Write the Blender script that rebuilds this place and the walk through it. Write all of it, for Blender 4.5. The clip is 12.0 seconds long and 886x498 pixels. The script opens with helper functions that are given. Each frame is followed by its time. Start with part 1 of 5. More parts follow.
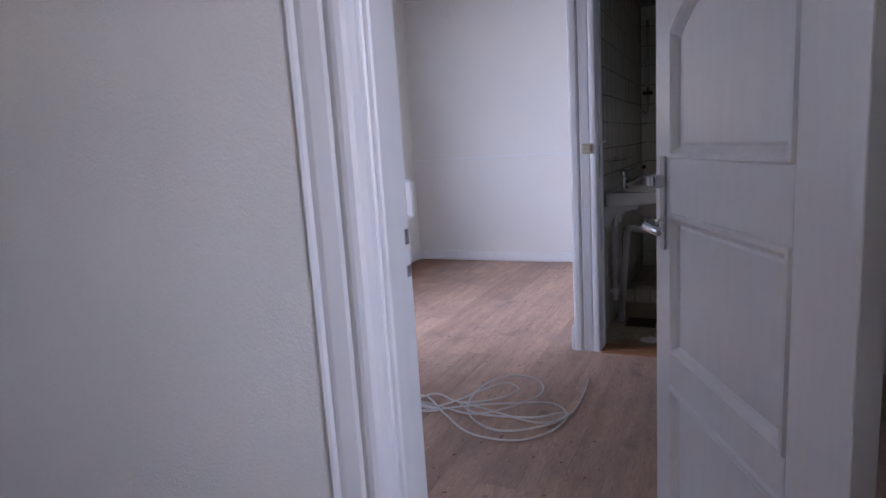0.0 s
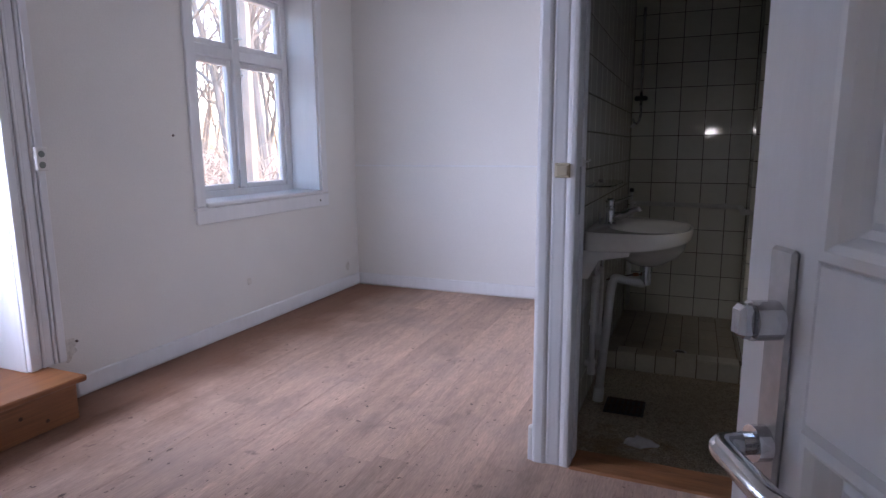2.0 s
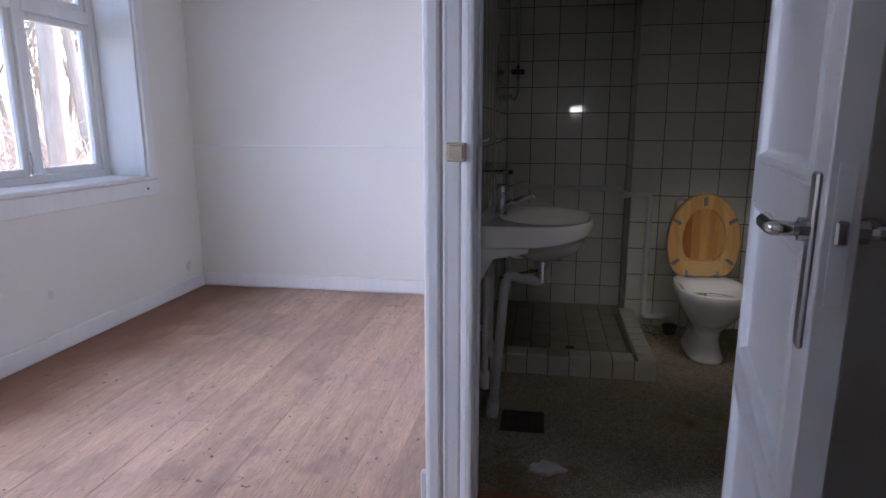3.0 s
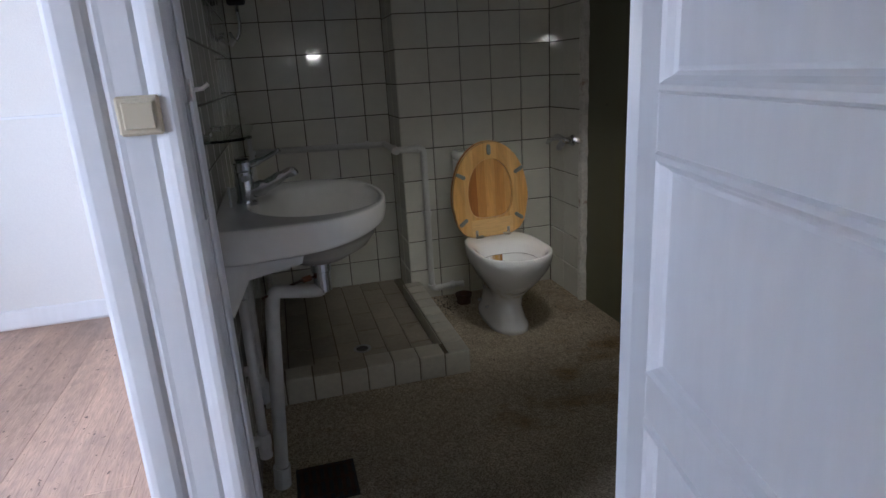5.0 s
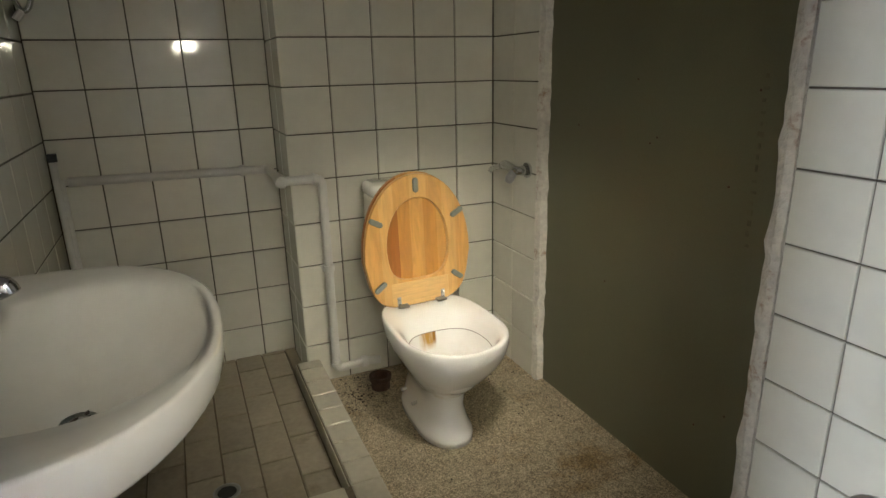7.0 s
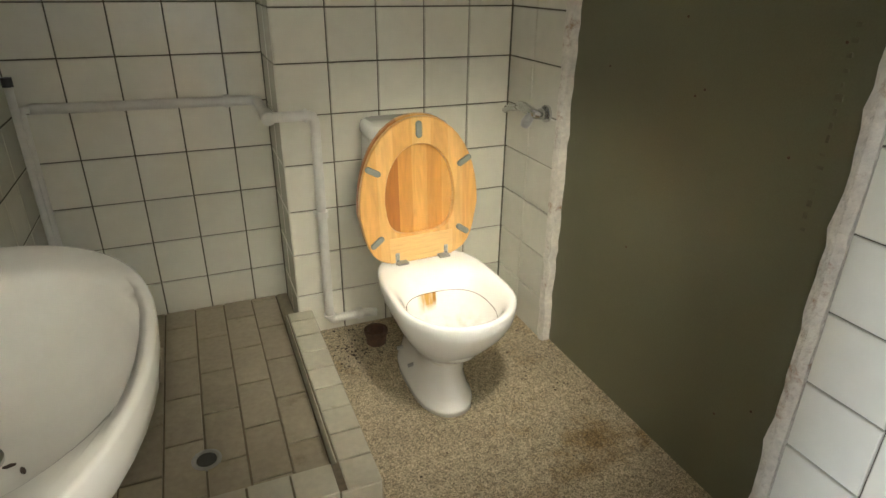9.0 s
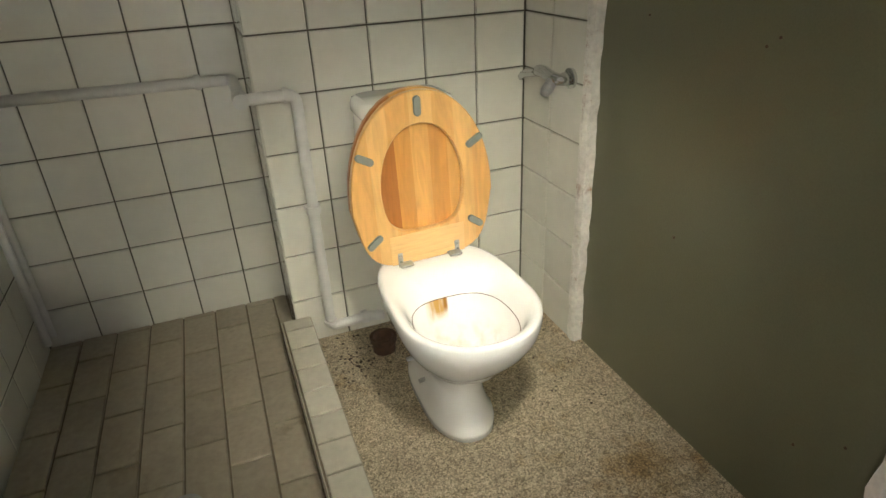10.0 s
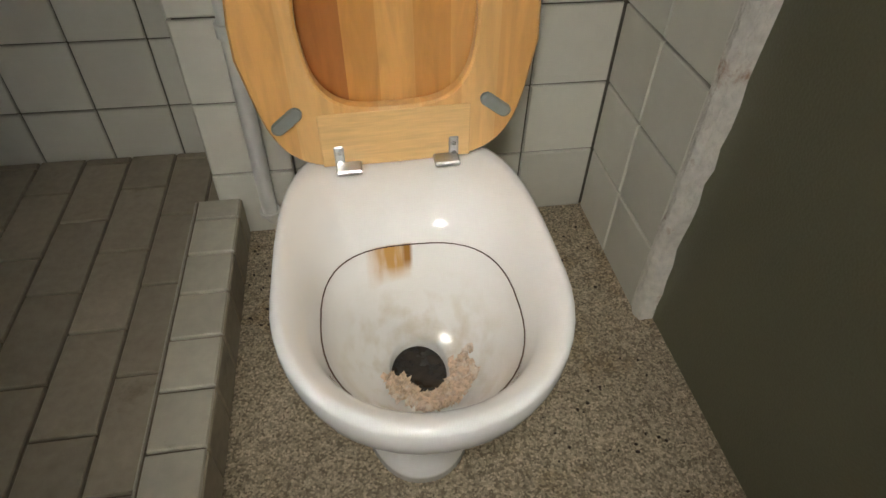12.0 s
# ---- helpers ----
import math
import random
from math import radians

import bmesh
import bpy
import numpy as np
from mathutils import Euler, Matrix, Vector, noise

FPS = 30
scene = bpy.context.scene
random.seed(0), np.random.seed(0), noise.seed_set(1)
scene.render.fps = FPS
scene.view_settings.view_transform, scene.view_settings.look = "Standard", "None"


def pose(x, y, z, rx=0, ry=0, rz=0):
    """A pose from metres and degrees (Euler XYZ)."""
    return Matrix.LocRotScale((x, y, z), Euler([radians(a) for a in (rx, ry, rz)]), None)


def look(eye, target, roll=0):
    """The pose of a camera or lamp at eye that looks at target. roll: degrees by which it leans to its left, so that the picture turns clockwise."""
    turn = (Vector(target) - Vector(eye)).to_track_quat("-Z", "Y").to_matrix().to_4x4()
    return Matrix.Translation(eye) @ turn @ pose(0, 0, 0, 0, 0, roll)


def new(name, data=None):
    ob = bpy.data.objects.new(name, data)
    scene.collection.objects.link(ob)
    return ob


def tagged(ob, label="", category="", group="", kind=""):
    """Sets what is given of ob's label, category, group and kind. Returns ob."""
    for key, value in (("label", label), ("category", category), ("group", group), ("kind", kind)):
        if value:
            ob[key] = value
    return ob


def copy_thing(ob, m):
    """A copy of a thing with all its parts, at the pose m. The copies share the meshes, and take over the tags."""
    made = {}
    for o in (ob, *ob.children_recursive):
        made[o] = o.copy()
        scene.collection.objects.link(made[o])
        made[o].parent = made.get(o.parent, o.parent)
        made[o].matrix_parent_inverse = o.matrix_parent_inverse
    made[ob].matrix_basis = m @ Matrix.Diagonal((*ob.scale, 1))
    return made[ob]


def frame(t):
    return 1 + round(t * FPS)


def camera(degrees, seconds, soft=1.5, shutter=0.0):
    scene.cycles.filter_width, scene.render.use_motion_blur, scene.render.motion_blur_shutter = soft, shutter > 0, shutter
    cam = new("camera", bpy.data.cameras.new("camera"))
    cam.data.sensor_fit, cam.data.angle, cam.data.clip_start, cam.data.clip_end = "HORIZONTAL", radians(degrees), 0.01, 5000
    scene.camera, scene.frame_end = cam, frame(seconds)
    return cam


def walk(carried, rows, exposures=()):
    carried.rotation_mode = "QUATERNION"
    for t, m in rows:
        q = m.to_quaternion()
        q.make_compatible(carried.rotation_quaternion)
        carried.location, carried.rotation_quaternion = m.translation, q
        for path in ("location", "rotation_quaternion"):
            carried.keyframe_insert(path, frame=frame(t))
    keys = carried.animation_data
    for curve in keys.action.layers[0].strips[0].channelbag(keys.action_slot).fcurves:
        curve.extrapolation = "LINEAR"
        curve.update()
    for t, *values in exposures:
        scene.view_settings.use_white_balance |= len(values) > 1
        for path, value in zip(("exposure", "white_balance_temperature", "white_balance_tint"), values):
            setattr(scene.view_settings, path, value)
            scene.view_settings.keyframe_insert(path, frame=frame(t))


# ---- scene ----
cam = camera(73.0, 12.0)
PATH = [
    (0, (0.084, 1.014, 1.124), (-0.761, 2.796, 0.793), -3.6),
    (0.5, (0.009, 1.258, 1.122), (-0.708, 3.1, 0.814), -2.5),
    (1, (-0.035, 1.53, 1.15), (-0.447, 3.462, 0.833), -2.0),
    (1.5, (-0.07, 1.835, 1.151), (-0.628, 3.726, 0.819), -2.0),
    (2, (-0.124, 2.049, 1.154), (-0.887, 3.867, 0.821), -0.4),
    (2.5, (-0.226, 2.28, 1.137), (-0.811, 4.159, 0.781), 1.0),
    (3, (-0.302, 2.496, 1.142), (-0.628, 4.428, 0.742), -0.1),
    (3.5, (-0.346, 2.731, 1.138), (-0.508, 4.69, 0.769), -2.6),
    (5.5, (-0.363, 3.329, 1.107), (0.24, 5.14, 0.508), -2.0),
    (6, (-0.269, 3.517, 1.131), (0.428, 5.301, 0.555), -0.9),
    (6.5, (-0.23, 3.784, 1.162), (0.667, 5.471, 0.57), 0.0),
    (7, (-0.136, 3.982, 1.115), (0.622, 5.739, 0.534), -1.3),
    (9, (-0.047, 4.175, 1.15), (0.656, 5.853, 0.318), 0.7),
    (9.5, (0.001, 4.245, 1.13), (0.8, 5.805, 0.166), -0.1),
    (10, (0.089, 4.412, 1.102), (0.7, 6.078, 0.18), -2.8),
    (10.5, (0.2, 4.603, 1.051), (0.948, 6.114, -0.026), -0.3),
    (11, (0.298, 4.8, 0.995), (0.964, 6.269, -0.188), -2.2),
    (11.5, (0.425, 4.957, 0.902), (0.877, 6.424, -0.380), 3.0),
    (12, (0.464, 5.018, 0.857), (0.72, 6.44, -0.527), 1.8),
]
EXPOSURES = [(0.0, 3.57, 5750, 21), (2.5, 3.57, 5800, 20), (3.5, 3.90, 5800, 16), (5.5, 4.4, 5700, 12), (6.0, 4.7, 5900, 11), (6.5, 5.2, 6400, 8), (7.0, 5.75, 6900, 6), (9.0, 6.3, 6850, 5), (10.5, 6.3, 6400, 6), (11.0, 6.05, 6300, 8), (11.5, 5.75, 6250, 9), (12.0, 5.42, 6200, 11)]
walk(cam, [(t, look(eye, target, roll)) for t, eye, target, roll in PATH], EXPOSURES)

# ---- light: overcast day through the openings, added hall fill, fixed stand-ins for a carried light ----
world = bpy.data.worlds.new("overcast_sky")
scene.world = world
world.use_nodes = True
_nt = world.node_tree
_sky = _nt.nodes.new("ShaderNodeTexSky")
_sky.sky_type, _sky.sun_disc = "NISHITA", False
_sky.sun_elevation, _sky.sun_rotation = radians(30), radians(7)
_sky.air_density, _sky.dust_density = 1.0, 4.0
_bg = _nt.nodes["Background"]
_bg.inputs["Strength"].default_value = 0.15
_nt.links.new(_sky.outputs[0], _bg.inputs[0])


def lamp(name, kind, m, energy, color, **kw):
    data = bpy.data.lights.new(name, kind)
    data.energy, data.color = energy, color
    for k, v in kw.items():
        if k == "size": data.size = v
        if k == "size_y": data.size_y = v
        if k == "shape": data.shape = v
        if k == "angle": data.angle = v
        if k == "spread": data.spread = v
    ob = new(name, data)
    ob.matrix_world = m
    return ob


lamp("sun", "SUN", look((0, 0, 5), (-0.1, -0.86, 4.5)), 0.6, (1.0, 0.95, 0.88), angle=radians(20))
# added bluish fill for the hall, set in an unseen opening behind the start
lamp("hall_fill_light", "AREA", look((1.24, 0.35, 1.5), (-0.30, 2.02, 1.1)), 0.34, (0.84, 0.83, 0.95), shape="RECTANGLE", size=0.8, size_y=1.1, spread=radians(66))
# sky light in the opening of the garden door
lamp("garden_door_skylight", "AREA", look((-2.92, 2.98, 1.30), (-1.3, 5.7, 0.6)), 2.95, (0.80, 0.84, 1.0), shape="RECTANGLE", size=0.62, size_y=1.5, spread=radians(98))
# two fixed warm lamps added for a moving carried light that shines back from the tiles: one in the doorway, one above
# the toilet
lamp("carried_light_stand_in", "AREA", look((-0.02, 3.98, 1.30), (0.46, 5.70, 0.42)), 0.030, (1.0, 0.935, 0.83), shape="RECTANGLE", size=0.10, size_y=0.05, spread=radians(80))
lamp("carried_light_stand_in", "AREA", look((0.42, 4.86, 1.24), (0.60, 5.62, 0.30)), 0.028, (1.0, 0.935, 0.83), shape="RECTANGLE", size=0.10, size_y=0.08, spread=radians(68))


# ---- materials ----
def mat(name, base, rough=0.5, metal=0.0, spread=0.12, scale=6.0, fine=60.0, bump=0.15, stain=None, stain_at=0.62, coat=0.0, spec=0.5,
        per_object=0.0, stretch=(1, 1, 1), sheen_rough=0.15, bump_scale=None):
    """Two-scale varied principled surface; base is a linear colour."""
    m = bpy.data.materials.new(name)
    m.use_nodes = True
    nt = m.node_tree
    b = nt.nodes["Principled BSDF"]
    tc = nt.nodes.new("ShaderNodeTexCoord")
    mp = nt.nodes.new("ShaderNodeMapping")
    mp.inputs["Scale"].default_value = stretch
    nt.links.new(tc.outputs["Object"], mp.inputs[0])
    src = mp.outputs[0]
    if per_object:
        oi0 = nt.nodes.new("ShaderNodeObjectInfo")
        sc0 = nt.nodes.new("ShaderNodeMath"); sc0.operation = "MULTIPLY"; sc0.inputs[1].default_value = 60
        av = nt.nodes.new("ShaderNodeVectorMath"); av.operation = "ADD"
        nt.links.new(oi0.outputs["Random"], sc0.inputs[0]); nt.links.new(src, av.inputs[0]); nt.links.new(sc0.outputs[0], av.inputs[1]); src = av.outputs[0]
    n1 = nt.nodes.new("ShaderNodeTexNoise"); n1.inputs["Scale"].default_value = scale; n1.inputs["Detail"].default_value = 5
    n2 = nt.nodes.new("ShaderNodeTexNoise"); n2.inputs["Scale"].default_value = fine; n2.inputs["Detail"].default_value = 3
    for n in (n1, n2): nt.links.new(src, n.inputs["Vector"])
    add = nt.nodes.new("ShaderNodeMath"); add.operation = "ADD"
    nt.links.new(n1.outputs[0], add.inputs[0]); nt.links.new(n2.outputs[0], add.inputs[1])
    ramp = nt.nodes.new("ShaderNodeValToRGB")
    ramp.color_ramp.elements[0].position, ramp.color_ramp.elements[1].position = 0.3, 0.7
    lo = [max(0, c * (1 - spread)) for c in base]; hi = [min(1, c * (1 + spread)) for c in base]
    ramp.color_ramp.elements[0].color, ramp.color_ramp.elements[1].color = (*lo, 1), (*hi, 1)
    half = nt.nodes.new("ShaderNodeMath"); half.operation = "MULTIPLY"; half.inputs[1].default_value = 0.5
    nt.links.new(add.outputs[0], half.inputs[0]); nt.links.new(half.outputs[0], ramp.inputs[0])
    col = ramp.outputs[0]
    if per_object:
        oi = nt.nodes.new("ShaderNodeObjectInfo")
        mr = nt.nodes.new("ShaderNodeMapRange"); mr.inputs[3].default_value, mr.inputs[4].default_value = 1 - per_object, 1 + per_object
        nt.links.new(oi.outputs["Random"], mr.inputs[0])
        mx = nt.nodes.new("ShaderNodeMix"); mx.data_type, mx.blend_type = "RGBA", "MULTIPLY"; mx.inputs[0].default_value = 1
        nt.links.new(col, mx.inputs[6]); nt.links.new(mr.outputs[0], mx.inputs[7]); col = mx.outputs[2]
    if stain:
        n3 = nt.nodes.new("ShaderNodeTexNoise"); n3.inputs["Scale"].default_value = scale * 0.9; n3.inputs["Detail"].default_value = 8; n3.inputs["Roughness"].default_value = 0.7
        off = nt.nodes.new("ShaderNodeMapping"); off.inputs["Location"].default_value = (3.1, 7.7, 1.3)
        nt.links.new(src, off.inputs[0]); nt.links.new(off.outputs[0], n3.inputs["Vector"])
        r3 = nt.nodes.new("ShaderNodeValToRGB"); r3.color_ramp.elements[0].position, r3.color_ramp.elements[1].position = stain_at, min(1, stain_at + 0.12)
        nt.links.new(n3.outputs[0], r3.inputs[0])
        mx = nt.nodes.new("ShaderNodeMix"); mx.data_type = "RGBA"; mx.inputs[7].default_value = (*stain, 1)
        nt.links.new(r3.outputs[0], mx.inputs[0]); nt.links.new(col, mx.inputs[6]); col = mx.outputs[2]
    nt.links.new(col, b.inputs["Base Color"])
    rr = nt.nodes.new("ShaderNodeMapRange"); rr.inputs[3].default_value, rr.inputs[4].default_value = max(0.02, rough - sheen_rough * rough), min(1, rough + sheen_rough * rough)
    nt.links.new(n1.outputs[0], rr.inputs[0]); nt.links.new(rr.outputs[0], b.inputs["Roughness"])
    b.inputs["Metallic"].default_value = metal
    b.inputs["Coat Weight"].default_value = coat
    b.inputs["Specular IOR Level"].default_value = spec
    if bump:
        bp = nt.nodes.new("ShaderNodeBump"); bp.inputs["Strength"].default_value = bump; bp.inputs["Distance"].default_value = 0.01
        nb = n2
        if bump_scale:
            nb = nt.nodes.new("ShaderNodeTexNoise"); nb.inputs["Scale"].default_value = bump_scale; nb.inputs["Detail"].default_value = 4
            nt.links.new(src, nb.inputs["Vector"])
        nt.links.new(nb.outputs[0], bp.inputs["Height"]); nt.links.new(bp.outputs[0], b.inputs["Normal"])
    return m


M_WALL = mat("painted_wallpaper", (0.74, 0.72, 0.67), 0.75, spread=0.04, scale=2.2, fine=140, bump=0.15, bump_scale=170, stain=(0.62, 0.60, 0.52), stain_at=0.68)
M_CEIL = mat("ceiling_paint", (0.74, 0.73, 0.70), 0.8, spread=0.03, scale=2, fine=60, bump=0.1)
M_TRIM = mat("white_gloss_paint", (0.76, 0.76, 0.75), 0.32, spread=0.05, scale=4, fine=30, bump=0.06, stretch=(1, 1, 0.15), stain=(0.55, 0.52, 0.45), stain_at=0.70)
M_DOOR = mat("door_paint", (0.74, 0.74, 0.74), 0.30, spread=0.04, scale=3, fine=40, bump=0.07, stretch=(1, 1, 0.2), stain=(0.60, 0.57, 0.52), stain_at=0.73)
M_PLANK = mat("worn_pine_plank", (0.52, 0.355, 0.265), 0.62, spread=0.30, scale=4, fine=30, bump=0.2, stretch=(6, 0.7, 1), stain=(0.30, 0.20, 0.15), stain_at=0.63, per_object=0.15, spec=0.3)


def scuffed(m):
    """Grey smudges and dark nicks that run across the boards."""
    nt = m.node_tree
    bsdf = nt.nodes["Principled BSDF"]
    geo = nt.nodes.new("ShaderNodeNewGeometry")
    mp = nt.nodes.new("ShaderNodeMapping"); mp.inputs["Scale"].default_value = (1, 0.8, 1)
    nt.links.new(geo.outputs["Position"], mp.inputs[0])
    col = bsdf.inputs["Base Color"].links[0].from_socket
    for scale, detail, lo, hi, tint, amount in ((1.9, 6, 0.50, 0.72, (0.30, 0.24, 0.21), 0.5), (1.3, 4, 0.55, 0.75, (0.50, 0.37, 0.30), 0.5), (34, 2, 0.68, 0.73, (0.09, 0.06, 0.05), 0.85), (9, 8, 0.66, 0.72, (0.14, 0.10, 0.085), 0.6), (2.6, 9, 0.52, 0.80, (0.22, 0.165, 0.14), 0.45), (5.5, 9, 0.57, 0.72, (0.17, 0.135, 0.12), 0.4), (60, 3, 0.66, 0.72, (0.12, 0.08, 0.065), 0.6)):
        n = nt.nodes.new("ShaderNodeTexNoise"); n.inputs["Scale"].default_value, n.inputs["Detail"].default_value, n.inputs["Roughness"].default_value = scale, detail, 0.62
        off = nt.nodes.new("ShaderNodeVectorMath"); off.operation = "ADD"; off.inputs[1].default_value = (scale, 3.3 * scale, 0)
        nt.links.new(mp.outputs[0], off.inputs[0]); nt.links.new(off.outputs[0], n.inputs["Vector"])
        r = nt.nodes.new("ShaderNodeMapRange"); r.inputs[1].default_value, r.inputs[2].default_value, r.inputs[4].default_value = lo, hi, amount
        nt.links.new(n.outputs[0], r.inputs[0])
        mx = nt.nodes.new("ShaderNodeMix"); mx.data_type = "RGBA"; mx.inputs[7].default_value = (*tint, 1)
        nt.links.new(r.outputs[0], mx.inputs[0]); nt.links.new(col, mx.inputs[6]); col = mx.outputs[2]
    # unworn orange varnish left along the outer wall, with some shade below the window painted in
    sx = nt.nodes.new("ShaderNodeSeparateXYZ"); nt.links.new(geo.outputs["Position"], sx.inputs[0])
    wob = nt.nodes.new("ShaderNodeTexNoise"); wob.inputs["Scale"].default_value, wob.inputs["Detail"].default_value = 3.0, 5
    nt.links.new(geo.outputs["Position"], wob.inputs["Vector"])
    edge = nt.nodes.new("ShaderNodeMath"); edge.operation = "MULTIPLY_ADD"; edge.inputs[1].default_value = 0.55
    nt.links.new(wob.outputs[0], edge.inputs[0]); nt.links.new(sx.outputs[0], edge.inputs[2])
    r = nt.nodes.new("ShaderNodeMapRange"); r.inputs[1].default_value, r.inputs[2].default_value, r.inputs[3].default_value, r.inputs[4].default_value = -2.16, -1.74, 0.8, 0.0
    nt.links.new(edge.outputs[0], r.inputs[0])
    mx = nt.nodes.new("ShaderNodeMix"); mx.data_type = "RGBA"; mx.inputs[7].default_value = (0.20, 0.09, 0.045, 1)
    nt.links.new(r.outputs[0], mx.inputs[0]); nt.links.new(col, mx.inputs[6]); col = mx.outputs[2]
    nt.links.new(col, bsdf.inputs["Base Color"])


scuffed(M_PLANK)
M_SUB = mat("floor_gap_dark", (0.10, 0.065, 0.05), 0.9)
M_STEP = mat("orange_pine", (0.27, 0.11, 0.04), 0.45, spread=0.3, scale=5, fine=40, bump=0.12, stretch=(1, 0.12, 4), stain=(0.20, 0.07, 0.03), stain_at=0.68)
M_TILE = mat("cream_wall_tile", (0.66, 0.645, 0.55), 0.065, spread=0.05, scale=4, fine=20, bump=0.02, per_object=0.05, spec=0.55, stain=(0.52, 0.49, 0.38), stain_at=0.68)
M_GROUT = mat("dirty_grout", (0.085, 0.075, 0.055), 0.9, spread=0.4, scale=9, fine=70, bump=0.3)
M_TRAYTILE = mat("beige_floor_tile", (0.35, 0.305, 0.22), 0.45, spread=0.18, scale=7, fine=60, bump=0.10, per_object=0.10, stain=(0.19, 0.16, 0.10), stain_at=0.60)
M_TRAYGROUT = mat("brown_floor_grout", (0.16, 0.13, 0.09), 0.9, spread=0.35, scale=12, fine=90, bump=0.3)
M_EDGETILE = mat("cream_edge_tile", (0.50, 0.47, 0.37), 0.35, spread=0.12, scale=6, fine=50, bump=0.06, per_object=0.08, stain=(0.30, 0.26, 0.17), stain_at=0.64)
M_PORC = mat("white_porcelain", (0.84, 0.835, 0.80), 0.09, spread=0.02, scale=3, fine=12, bump=0.0, coat=0.5)
M_BASIN = mat("used_porcelain", (0.74, 0.72, 0.65), 0.16, spread=0.05, scale=4, fine=30, bump=0.0, coat=0.3, stain=(0.55, 0.52, 0.42), stain_at=0.68)
M_CHROME = mat("chrome", (0.62, 0.63, 0.64), 0.13, metal=1.0, spread=0.08, scale=12, fine=60, bump=0.02)
M_STEEL = mat("dull_steel", (0.42, 0.42, 0.42), 0.33, metal=1.0, spread=0.15, scale=20, fine=90, bump=0.03)
M_PIPEW = mat("white_painted_pipe", (0.62, 0.61, 0.56), 0.4, spread=0.08, scale=9, fine=40, bump=0.05, stain=(0.42, 0.39, 0.30), stain_at=0.66)
M_BLACK = mat("black_rubber", (0.02, 0.02, 0.02), 0.5, spread=0.3)
M_GREY = mat("grey_rubber_pad", (0.20, 0.22, 0.20), 0.6, spread=0.12)
M_BROWN = mat("rusty_brown", (0.07, 0.035, 0.02), 0.8, spread=0.5, scale=20, bump=0.4)
M_BOARD = mat("olive_painted_board", (0.130, 0.130, 0.078), 0.42, spread=0.10, scale=2.5, fine=260, bump=0.10, stain=(0.165, 0.162, 0.105), stain_at=0.68)
M_PLASTER = mat("broken_plaster", (0.66, 0.63, 0.56), 0.9, spread=0.2, scale=14, fine=70, bump=0.6, stain=(0.33, 0.19, 0.11), stain_at=0.56)
M_ROUGHGREY = mat("raw_wall_grey", (0.30, 0.29, 0.26), 0.85, spread=0.18, scale=5, fine=50, bump=0.35)
M_CABLE = mat("white_cable_plastic", (0.70, 0.68, 0.64), 0.4, spread=0.06, scale=10, bump=0.0)
M_IVORY = mat("ivory_plastic", (0.55, 0.48, 0.34), 0.35, spread=0.06, scale=10, bump=0.0)
M_PAPER = mat("torn_paper", (0.72, 0.70, 0.66), 0.9, spread=0.1, scale=30, bump=0.4)
M_WET = mat("wet_paper_pulp", (0.62, 0.47, 0.33), 0.55, spread=0.4, scale=40, fine=160, bump=0.8, stain=(0.70, 0.62, 0.52), stain_at=0.52)
M_DARKWATER = mat("stagnant_water", (0.02, 0.016, 0.012), 0.08, spread=0.6, scale=60, bump=0.2)
M_BARK = mat("grey_brown_bark", (0.28, 0.23, 0.185), 0.9, spread=0.35, scale=12, fine=60, bump=0.5, stretch=(1, 1, 0.3))
M_LITTER = mat("leaf_litter", (0.34, 0.26, 0.19), 0.95, spread=0.45, scale=2.0, fine=30, bump=0.6, stain=(0.10, 0.12, 0.05), stain_at=0.62)
M_TWIG = mat("pale_twigs", (0.45, 0.36, 0.28), 0.9, spread=0.3, scale=10, bump=0.2)
M_THRESH = mat("worn_threshold_wood", (0.30, 0.13, 0.05), 0.55, spread=0.35, scale=8, fine=50, bump=0.2, stretch=(0.2, 3, 1), stain=(0.12, 0.06, 0.03), stain_at=0.6)
M_FADED = mat("faded_stamp_ink", (0.108, 0.106, 0.064), 0.6, spread=0.3, scale=60, bump=0.0)
M_DIRT = mat("dark_crumbs", (0.05, 0.035, 0.025), 0.9, spread=0.5, scale=50)


